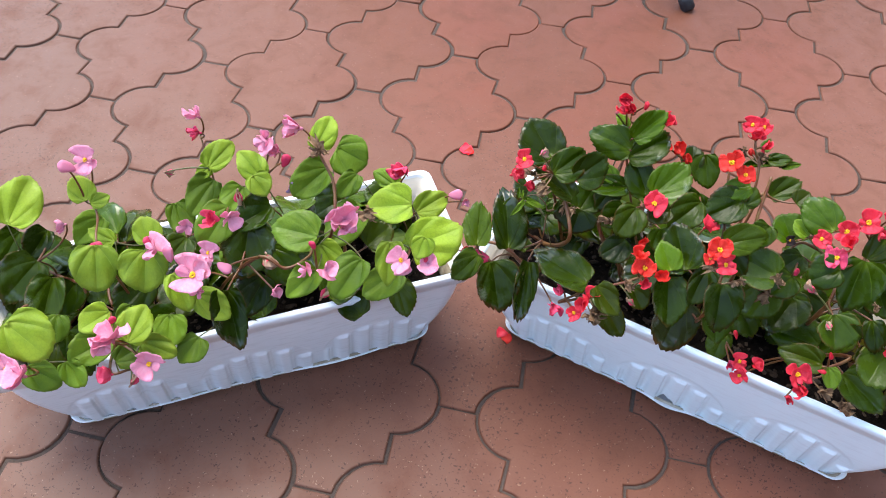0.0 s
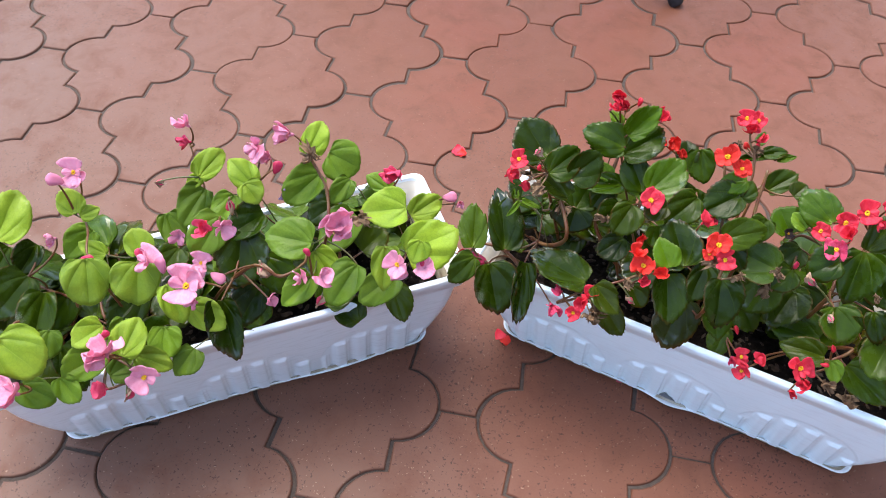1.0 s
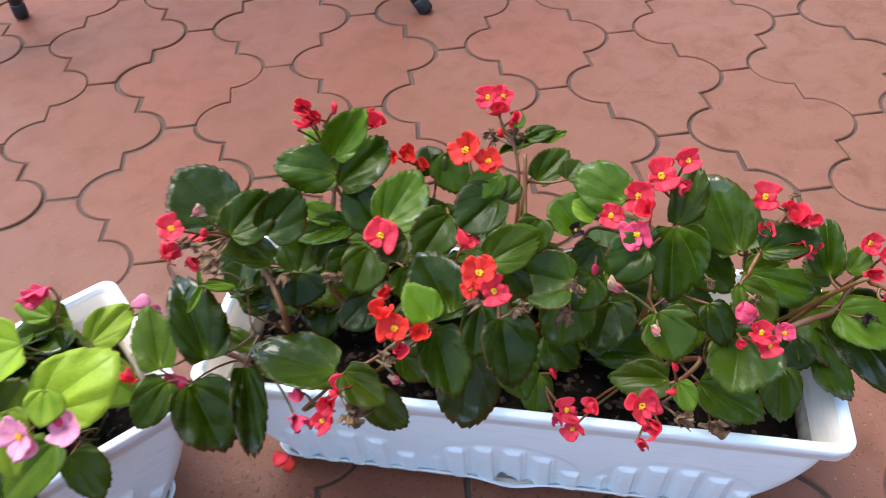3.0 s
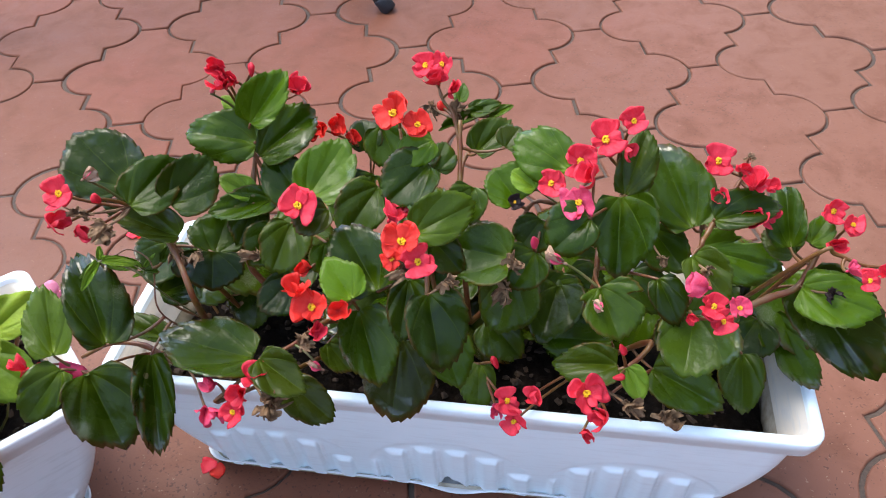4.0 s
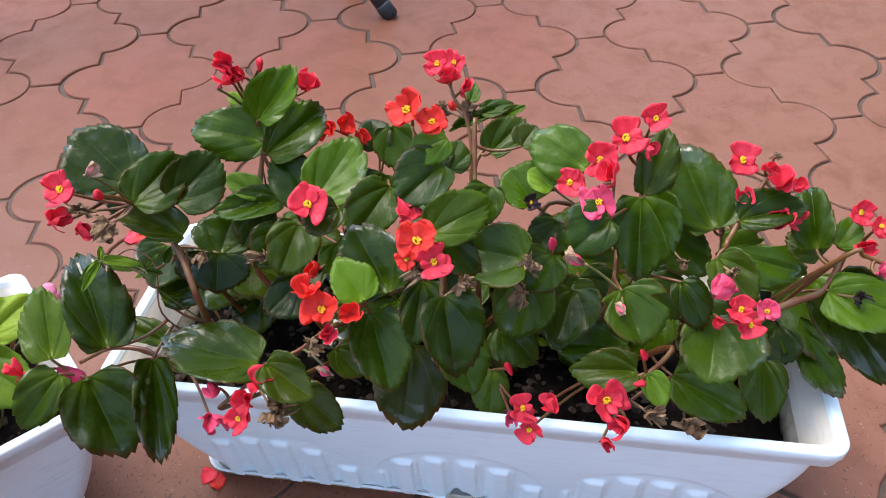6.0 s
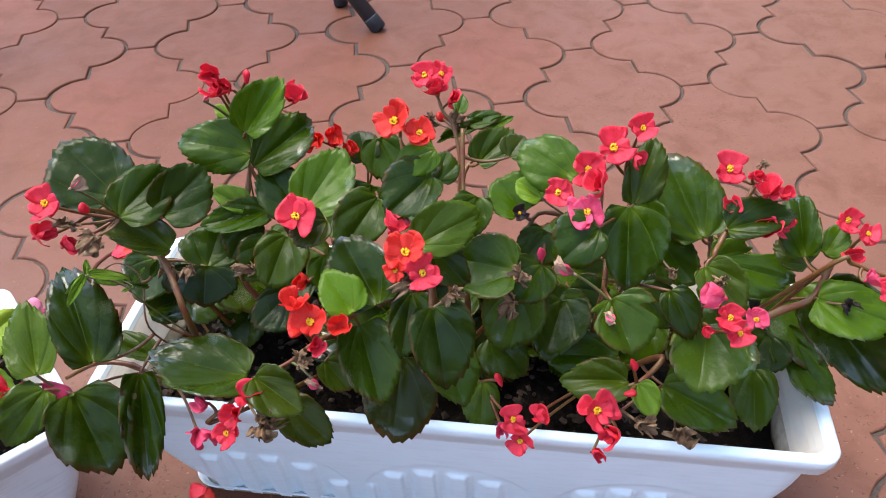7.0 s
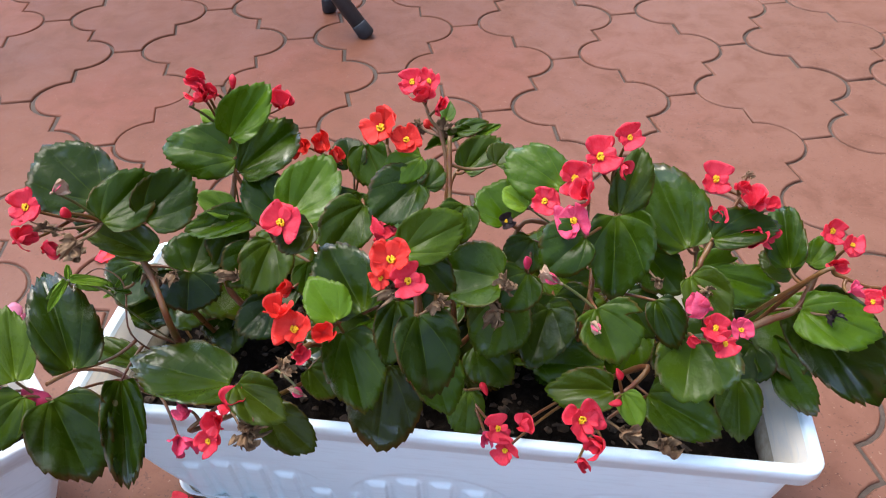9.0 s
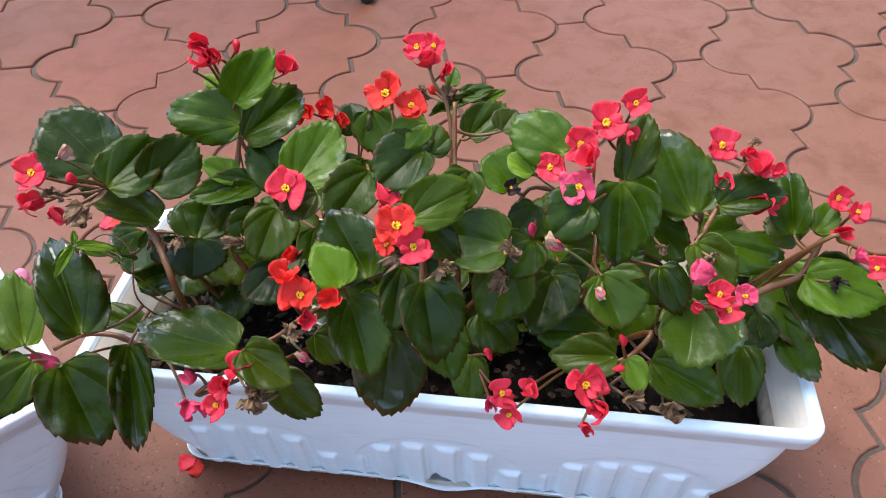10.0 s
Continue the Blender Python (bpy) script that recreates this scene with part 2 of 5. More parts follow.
def petal_material(name, main, pale):
    n = Nodes(name, 0.45, 0.33)
    pos = n.add("TexCoord").outputs["Object"]
    rnd = n.add("ObjectInfo").outputs["Random"]
    uv = n.add("UVMap", uv_map="UVMap").outputs["UV"]
    sep = n.add("SeparateXYZ")
    n.link(uv, sep.inputs[0])
    a = n.noise(7.0, 4.0, 0.6, pos)
    # fine streaks from the throat to the tip
    fan = n.math("ARCTAN2", n.math("SUBTRACT", sep.outputs[1], 0.5), n.math("ADD", sep.outputs[0], 0.12))
    ray = n.add("CombineXYZ")
    n.link(n.math("MULTIPLY", fan, 16.0), ray.inputs[0])
    n.link(n.math("MULTIPLY", sep.outputs[0], 1.5), ray.inputs[1])
    streak = n.noise(1.0, 3.0, 0.6, ray.outputs[0])
    col = n.mix(n.grey(a, 0.35, 0.75, 0, 0.5), main, pale)
    col = n.mix(n.math("MULTIPLY", n.grey(streak, 0.4, 0.7), 0.35), col, pale)
    col = n.mix(n.math("MULTIPLY", rnd, 0.35), col, pale)
    deep = tuple(c * 0.72 for c in main)
    col = n.mix(n.grey(sep.outputs[0], 0.0, 0.35, 0.7, 0.0), col, deep)
    n.color(col)
    n.bump(n.math("ADD", streak, n.math("MULTIPLY", a, 1.5)), 0.35, 0.0016)
    tr = n.add("BsdfTranslucent")
    n.link(col, tr.inputs["Color"])
    mixer = n.add("MixShader", Fac=0.32)
    n.link(n.bsdf.outputs[0], mixer.inputs[1])
    n.link(tr.outputs[0], mixer.inputs[2])
    n.link(mixer.outputs[0], n.tree.nodes["Material Output"].inputs["Surface"])
    return n.mat


def plain_material(name, a, b, rough=0.5, scale=60.0, bump=0.2, metal=0.0):
    n = Nodes(name, rough, 0.45)
    pos = n.add("TexCoord").outputs["Object"]
    f = n.noise(scale, 4.0, 0.6, pos)
    n.color(n.mix(n.grey(f, 0.35, 0.7), a, b))
    n.bsdf.inputs["Metallic"].default_value = metal
    n.bump(f, bump, 0.001)
    return n.mat


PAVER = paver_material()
JOINT = joint_material()
PLASTIC = plastic_material()
# greyer base and heavier streaks than PLASTIC, for the pink box
DULL_PLASTIC = plastic_material("grey_scuffed_plastic", (0.73, 0.765, 0.79), 0.45)
TRAY_PLASTIC = plastic_material("dusty_plastic", (0.74, 0.76, 0.77), 0.5)
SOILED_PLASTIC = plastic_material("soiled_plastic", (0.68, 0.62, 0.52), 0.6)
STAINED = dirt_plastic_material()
SOIL = soil_material()
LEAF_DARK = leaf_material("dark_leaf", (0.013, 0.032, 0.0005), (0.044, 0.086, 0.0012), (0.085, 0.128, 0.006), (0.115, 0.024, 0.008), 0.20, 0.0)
LEAF_MID = leaf_material("mid_leaf", (0.030, 0.072, 0.001), (0.082, 0.155, 0.003), (0.15, 0.23, 0.014), (0.07, 0.085, 0.012), 0.24, 3.0)
LEAF_LIGHT = leaf_material("light_leaf", (0.090, 0.185, 0.006), (0.240, 0.345, 0.016), (0.36, 0.46, 0.050), (0.26, 0.30, 0.05), 0.42, 6.0, 0.6, (0.050, 0.120, 0.003))
LEAF_FRESH = leaf_material("fresh_leaf", (0.056, 0.128, 0.004), (0.155, 0.255, 0.010), (0.20, 0.32, 0.030), (0.16, 0.20, 0.03), 0.36, 5.0, 0.5, (0.030, 0.078, 0.002))
RED = petal_material("red_petal", (0.78, 0.015, 0.040), (0.87, 0.085, 0.130))
ROSE = petal_material("rose_petal", (0.78, 0.035, 0.120), (0.87, 0.17, 0.27))
PINK = petal_material("pink_petal", (0.84, 0.26, 0.40), (0.91, 0.52, 0.61))
YELLOW = plain_material("yellow_stamens", (0.85, 0.44, 0.005), (0.92, 0.60, 0.02), 0.6, 400.0, 0.5)
STEM_RED = plain_material("red_brown_stem", (0.125, 0.030, 0.010), (0.140, 0.080, 0.018), 0.4, 60.0)
STEM_GREEN = plain_material("green_stem", (0.0600, 0.0850, 0.0150), (0.1200, 0.0800, 0.0260), 0.45, 90.0)
DEAD = plain_material("withered_brown", (0.085, 0.040, 0.017), (0.330, 0.200, 0.100), 0.8, 90.0, 0.5)
BARK = plain_material("bark_crumbs", (0.014, 0.009, 0.006), (0.075, 0.045, 0.026), 0.9, 120.0, 0.5)
METAL = plain_material("grey_metal", (0.0413, 0.0488, 0.0562), (0.0638, 0.0713, 0.0788), 0.38, 30.0, 0.05, 0.3)
RUBBER = plain_material("black_rubber", (0.012, 0.013, 0.016), (0.025, 0.026, 0.03), 0.55, 60.0, 0.2)
WALL = plain_material("pale_plaster", (0.22, 0.21, 0.20), (0.28, 0.27, 0.26), 0.8, 3.0, 0.3)
UNSEEN_WALL = plain_material("grey_render", (0.16, 0.16, 0.15), (0.22, 0.215, 0.20), 0.85, 3.0, 0.3)


# ---------------------------------------------------------------- mesh helpers
def finish(bm, name, *materials, smooth=True):
    mesh = bpy.data.meshes.new(name)
    bm.to_mesh(mesh)
    bm.free()
    for m in materials:
        mesh.materials.append(m)
    if smooth:
        for p in mesh.polygons:
            p.use_smooth = True
    return mesh


def part(name, bm, material, parent, label="", smooth=True):
    """One mesh object under a thing or a part."""
    mesh = bm if isinstance(bm, bpy.types.Mesh) else finish(bm, name, material, smooth=smooth)
    ob = new(name, mesh)
    ob.parent = parent
    return tagged(ob, label)


def thing(name, label, category, group="", m=None):
    ob = new(name)
    ob.empty_display_size = 0.05
    if m is not None:
        ob.matrix_basis = m
    return tagged(ob, label, category, group)


def loft(bm, rings, closed=True, caps=False):
    """Skin a list of rings of points; closed rings."""
    rows = [[bm.verts.new(p) for p in ring] for ring in rings]
    for a, b in zip(rows, rows[1:]):
        k = len(a)
        for i in range(k if closed else k - 1):
            bm.faces.new((a[i], a[(i + 1) % k], b[(i + 1) % k], b[i]))
    if caps:
        bm.faces.new(list(reversed(rows[0])))
        bm.faces.new(rows[-1])
    return rows


def tube(bm, points, radii, sides=8):
    """A round tube along points."""
    pts = [Vector(p) for p in points]
    rings = []
    side = None
    for i, p in enumerate(pts):
        d = (pts[min(i + 1, len(pts) - 1)] - pts[max(i - 1, 0)]).normalized()
        if side is None:
            side = d.orthogonal().normalized()
        side = (side - d * side.dot(d)).normalized()
        up = d.cross(side)
        r = radii[i] if isinstance(radii, (list, tuple)) else radii
        rings.append([p + r * (math.cos(a) * side + math.sin(a) * up) for a in (2 * math.pi * k / sides for k in range(sides))])
    loft(bm, rings, caps=True)


def bend(a, b, sag, steps=6, side=(0, 0, 0)):
    """Points of a curved line from a to b that starts along sag."""
    a, b = Vector(a), Vector(b)
    mid = (a + b) / 2 + Vector(sag)
    return [a * (1 - t) ** 2 + mid * 2 * t * (1 - t) + b * t * t for t in (k / steps for k in range(steps + 1))]


def rounded(lx, ly, r, seg=5):
    """A rectangle lx x ly with round corners, counter-clockwise."""
    pts = []
    for cx, cy, a0 in ((lx / 2 - r, ly / 2 - r, 0), (-lx / 2 + r, ly / 2 - r, 90), (-lx / 2 + r, -ly / 2 + r, 180), (lx / 2 - r, -ly / 2 + r, 270)):
        for k in range(seg + 1):
            a = radians(a0 + 90 * k / seg)
            pts.append((cx + r * math.cos(a), cy + r * math.sin(a)))
    return pts


# ---------------------------------------------------------------- unseen walls added round the patio to shape its light
def wall(name, x0, x1, y0, y1, height, material, label):
    bm = bmesh.new()
    bmesh.ops.create_cube(bm, size=1.0, matrix=Matrix.Translation(((x0 + x1) / 2, (y0 + y1) / 2, height / 2 - 0.02)) @ Matrix.Diagonal((x1 - x0, y1 - y0, height, 1)))
    bmesh.ops.bevel(bm, geom=bm.edges[:], offset=0.012, segments=2, affect="EDGES")
    tagged(new(name, finish(bm, name, material, smooth=False)), label, "wall", kind="structure")


wall("wall_south", -4.3, 2.9, -3.95, -3.75, 1.4, UNSEEN_WALL, "plain grey wall, unseen, added to cut low sky light")
wall("wall_north", -4.3, 2.9, 3.85, 4.05, 1.2, UNSEEN_WALL, "plain grey wall, unseen, added to cut low sky light")
wall("wall_west", -4.5, -4.3, -3.95, 4.05, 1.0, UNSEEN_WALL, "plain low grey wall, unseen, added to close the patio")
# unseen wall, made this tall to dim the front of the pink box
wall("wall_east", 2.9, 3.1, -3.95, 4.05, 4.6, WALL, "tall plain grey-brown wall, unseen, added to block eastern sky")


# ---------------------------------------------------------------- planters
RIM_Z = 0.165
ARCHES = (-0.159, 0.0, 0.159)


def ramp(x, a, b):
    t = min(1.0, max(0.0, (x - a) / (b - a)))
    return t * t * (3 - 2 * t)


def relief(u, z):
    """How far the front wall stands out at u along it and z up it: three arched panels of upright flutes."""
    for c in ARCHES:
        q = (u - c) / 0.074
        if abs(q) < 1:
            top = 0.034 + 0.060 * math.sqrt(1 - q * q)
            inside = ramp(top - z, 0.0, 0.0022) * ramp(1 - q, 0.0, 0.022) * ramp(1 + q, 0.0, 0.16)
            phase = (u - c + 0.003) / 0.0272
            p = phase - math.floor(phase)
            # each flute swells from its left and drops in two crisp steps at its right
            swell = math.sin(0.5 * math.pi * ramp(p, -0.05, 0.42)) * (0.72 * (1 - ramp(p, 0.66, 0.755)) + 0.28 * (1 - ramp(p, 0.83, 0.90)))
            mid = (math.floor(phase) + 0.5) * 0.0272 / 0.074
            tall = 0.022 + 0.062 * math.sqrt(max(0.0, 1 - mid * mid)) if abs(mid) < 0.97 else 0.0
            return inside * (0.0060 * swell * ramp(tall - z, 0.0, 0.0055) * (0.58 + 0.42 * max(0.0, (tall - z) / max(tall, 0.001))) - 0.0009)
    return 0.0


def planter_ring(z, half_l, half_w, r):
    pts = []
    flat = half_l - r
    corners = rounded(2 * half_l, 2 * half_w, r, 6)
    pts += corners[:14] + corners[14:21]
    ring = [(x, y, z) for x, y in pts]
    row = [(-flat + 2 * flat * k / 460, -half_w) for k in range(1, 460)]
    ring += [(x, y - relief(x, z) * 1.0, z) for x, y in row]
    ring += [(x, y, z) for x, y in corners[21:]]
    return ring


def wall_at(z):
    t = min(1, max(0, (z - 0.008) / 0.135))
    return 0.272 - 0.045 * (1 - t) ** 1.9, 0.0865 - 0.0196 * (1 - t) ** 1.3


def planter(m, label, broken=False):
    box = thing("planter_box", label, "planter", "window box planters", m)
    bm = bmesh.new()
    levels = [0.008 + 0.135 * k / 60 for k in range(61)]
    rings = [planter_ring(z, *wall_at(z), 0.020) for z in levels]
    # stepped rim: out, up, rounded over, and down the inside
    for z, l, w, r in ((0.1440, 0.2725, 0.0880, 0.014), (0.1450, 0.2775, 0.0925, 0.014), (0.1470, 0.2790, 0.0940, 0.014), (0.1540, 0.2796, 0.0945, 0.014), (0.1550, 0.2812, 0.0960, 0.015),
                       (0.1630, 0.2815, 0.0963, 0.015), (0.1645, 0.2808, 0.0956, 0.014), (0.1650, 0.2792, 0.0940, 0.013), (0.1650, 0.2740, 0.0892, 0.012), (0.1640, 0.2728, 0.0880, 0.012),
                       (0.1600, 0.2724, 0.0876, 0.012), (0.1590, 0.2690, 0.0846, 0.012), (0.1420, 0.2660, 0.0826, 0.012), (0.1405, 0.2620, 0.0791, 0.012), (0.1000, 0.2560, 0.0761, 0.012), (0.0600, 0.2420, 0.0706, 0.012)):
        rings.append([(x, y, z) for x, y, _ in planter_ring(0.6, l, w, r)])
    loft(bm, rings)
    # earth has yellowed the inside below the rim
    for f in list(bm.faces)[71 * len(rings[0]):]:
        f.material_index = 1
    if broken:
        gone = [f for f in bm.faces if abs(f.calc_center_median().x - 0.004) < 0.030 and f.calc_center_median().y < -0.04
                and f.calc_center_median().z < 0.027 - 105 * (f.calc_center_median().x - 0.004) ** 2 and f.calc_center_median().z > 0.0]
        bmesh.ops.delete(bm, geom=gone, context="FACES")
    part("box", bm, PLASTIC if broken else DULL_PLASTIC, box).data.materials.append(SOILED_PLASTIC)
    # drip tray with a warped lip
    bm = bmesh.new()
    rnd = random.Random(7 if broken else 3)
    waves = [(rnd.uniform(8, 30), rnd.uniform(0, 6), rnd.uniform(0.0008, 0.0030)) for _ in range(5)]

    def lip(x, y):
        return sum(a * math.sin(k * (x + 0.7 * y) + p) for k, p, a in waves)

    tray = []
    for z, l, w, r, warp in ((0.0004, 0.220, 0.058, 0.018, 0), (0.0006, 0.230, 0.0655, 0.02, 0), (0.0100, 0.2368, 0.0714, 0.022, 0.8), (0.0122, 0.2374, 0.0722, 0.022, 1), (0.0128, 0.2366, 0.0714, 0.022, 1), (0.0118, 0.2350, 0.0700, 0.021, 0.8), (0.0086, 0.2320, 0.0676, 0.02, 0.3)):
        ring = planter_ring(0.6, l, w, r)
        tray.append([(x, y - warp * (0.6 * abs(lip(x, y)) + (0.004 * math.exp(-((x - 0.006) / 0.03) ** 2) if broken and y < 0 else 0)), z + warp * lip(x, y) - (0.0055 * warp * math.exp(-((x - 0.006) / 0.026) ** 2) if broken and y < 0 else 0)) for x, y, _ in ring])
    rows = loft(bm, tray)
    bm.faces.new(list(reversed(rows[0])))
    bm.faces.new(rows[-1])
    part("drip_tray", bm, TRAY_PLASTIC, box)
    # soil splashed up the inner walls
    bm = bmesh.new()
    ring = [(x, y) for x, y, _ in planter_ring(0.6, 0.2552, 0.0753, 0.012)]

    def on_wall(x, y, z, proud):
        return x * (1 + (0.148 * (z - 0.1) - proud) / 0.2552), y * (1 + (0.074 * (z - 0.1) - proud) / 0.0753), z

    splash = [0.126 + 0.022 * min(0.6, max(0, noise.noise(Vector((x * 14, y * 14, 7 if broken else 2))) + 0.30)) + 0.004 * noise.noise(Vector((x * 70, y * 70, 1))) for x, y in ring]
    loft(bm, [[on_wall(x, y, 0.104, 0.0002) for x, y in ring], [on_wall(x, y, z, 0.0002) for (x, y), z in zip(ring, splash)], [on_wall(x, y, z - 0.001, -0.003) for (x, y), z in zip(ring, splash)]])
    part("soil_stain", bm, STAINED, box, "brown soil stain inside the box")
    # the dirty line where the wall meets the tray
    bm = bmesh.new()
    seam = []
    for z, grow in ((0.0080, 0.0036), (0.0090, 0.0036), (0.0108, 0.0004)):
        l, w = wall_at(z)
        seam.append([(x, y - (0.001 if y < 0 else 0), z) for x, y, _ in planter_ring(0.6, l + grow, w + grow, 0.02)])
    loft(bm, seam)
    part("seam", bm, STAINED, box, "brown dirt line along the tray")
    return box


def soil(m, seed):
    """Lumpy soil that fills a box."""
    bm = bmesh.new()
    nx, ny = 150, 44
    off = Vector((seed * 3.1, seed * 1.7, 0))
    grid = []
    for i in range(nx + 1):
        line = []
        for j in range(ny + 1):
            x, y = 0.2545 * (2 * i / nx - 1), 0.0735 * (2 * j / ny - 1)
            edge = max(abs(2 * i / nx - 1), abs(2 * j / ny - 1))
            z = 0.118 + 0.010 * noise.noise(Vector((x * 14, y * 14, 0)) + off) + 0.006 * noise.noise(Vector((x * 60, y * 60, 3)) + off) + 0.004 * noise.noise(Vector((x * 170, y * 170, 5)) + off)
            line.append(bm.verts.new((x, y, z - 0.006 * max(0, edge - 0.9) * 10)))
        grid.append(line)
    for i in range(nx):
        for j in range(ny):
            bm.faces.new((grid[i][j], grid[i + 1][j], grid[i + 1][j + 1], grid[i][j + 1]))
    edge_loop = [grid[i][0] for i in range(nx + 1)] + [grid[nx][j] for j in range(1, ny + 1)] + [grid[i][ny] for i in range(nx - 1, -1, -1)] + [grid[0][j] for j in range(ny - 1, 0, -1)]
    lower = [bm.verts.new((v.co.x * 0.84, v.co.y * 0.79, 0.012)) for v in edge_loop]
    k = len(edge_loop)
    for i in range(k):
        bm.faces.new((edge_loop[i], lower[i], lower[(i + 1) % k], edge_loop[(i + 1) % k]))
    ob = new("potting_soil", finish(bm, "potting_soil", SOIL, smooth=True))
    ob.matrix_basis = m
    # loose crumbs and bits of bark
    bm = bmesh.new()
    rnd = random.Random(seed)
    for _ in range(420):
        c = Vector((rnd.uniform(-0.246, 0.246), rnd.uniform(-0.068, 0.068), 0))
        c.z = 0.1185 + 0.010 * noise.noise(Vector((c.x * 14, c.y * 14, 0)) + off) + 0.006 * noise.noise(Vector((c.x * 60, c.y * 60, 3)) + off)
        r = rnd.uniform(0.001, 0.0042)
        long = rnd.choice((1.0, 1.0, 2.2))
        made = bmesh.ops.create_icosphere(bm, subdivisions=1, radius=r, matrix=Matrix.Translation(c) @ pose(0, 0, 0, rnd.uniform(-20, 20), rnd.uniform(-20, 20), rnd.uniform(0, 360)) @ Matrix.Diagonal((long, rnd.uniform(0.6, 1.1), rnd.uniform(0.3, 0.7), 1)))
        for v in made["verts"]:
            v.co += Vector((rnd.uniform(-1, 1), rnd.uniform(-1, 1), rnd.uniform(-1, 1))) * r * 0.3
    tagged(part("crumb_layer", bm, BARK, ob, smooth=False), "loose brown crumbs and bits of bark", kind="stuff")
    return tagged(ob, "dark crumbly potting soil filling the planter box", "soil")


BOX_PINK = pose(-0.274, -0.1745, 0, 0, 0, 31.3)
BOX_RED = pose(0.305, -0.0690, 0, 0, 0, -15.1)
planter(BOX_PINK, "white ribbed plastic planter box holding pink begonias on the pavers")
planter(BOX_RED, "white ribbed plastic planter box with a broken lower edge", broken=True)
soil(BOX_PINK, 1)
soil(BOX_RED, 2)


# ---------------------------------------------------------------- begonias
SCARLET = petal_material("scarlet_petal", (0.78, 0.020, 0.014), (0.86, 0.070, 0.048))
PALE = petal_material("pale_bud", (0.4588, 0.2664, 0.1776), (0.5328, 0.3848, 0.2516))
LILAC = petal_material("lilac_petal", (0.3848, 0.2664, 0.4588), (0.4588, 0.3552, 0.5180))
BLACKENED = petal_material("blackened_petal", (0.016, 0.010, 0.012), (0.05, 0.025, 0.022))
pick = random.Random(11)


def blade_mesh(name, length, width, height, edge, material, rings=7, spokes=80, thick=0.0006):
    """A leaf or petal: fans out from its stalk at the origin along x. edge(a) gives the outline at the angle a,
    as (along, across); height(along, across, reach) its relief; both in parts of its length and width."""
    bm = bmesh.new()
    uv = bm.loops.layers.uv.new("UVMap")
    tint = bm.loops.layers.float_color.new("edge")
    info = {}

    def vert(s, k, drop):
        ex, ey = edge(2 * math.pi * k / spokes)
        x, y = ex * s, ey * s
        v = bm.verts.new((x * length, y * width, height(x, y, s) * length - drop))
        info[v] = (x, y, s)
        return v

    layers = []
    for drop in (0.0, thick):
        hub = bm.verts.new((0, 0, height(0, 0, 0) * length - drop))
        info[hub] = (0, 0, 0)
        rows = [[vert(((r + 1) / rings) ** 0.85, k, drop) for k in range(spokes)] for r in range(rings)]
        layers.append((hub, rows))
    for flip, (hub, rows) in enumerate(layers):
        for k in range(spokes):
            j = (k + 1) % spokes
            f = [hub, rows[0][k], rows[0][j]]
            bm.faces.new(f[::-1] if flip else f)
            for a, b in zip(rows, rows[1:]):
                f = [a[k], b[k], b[j], a[j]]
                bm.faces.new(f[::-1] if flip else f)
    top, low = layers[0][1][-1], layers[1][1][-1]
    for k in range(spokes):
        j = (k + 1) % spokes
        bm.faces.new((top[k], low[k], low[j], top[j]))
    for f in bm.faces:
        for loop in f.loops:
            x, y, s = info[loop.vert]
            loop[uv].uv = (x, y + 0.5)
            e = 1.0 if s > 0.97 else 0.0
            loop[tint] = (e, e, e, 1)
    bmesh.ops.recalc_face_normals(bm, faces=bm.faces)
    return finish(bm, name, material)


def fan(x, y):
    """The angle round the stalk, straightened so that the curved veins of a leaf lie at even steps."""
    r = math.hypot(x, y)
    return math.atan2(y, x + 0.03) / max(0.55, 1 - 0.34 * r)


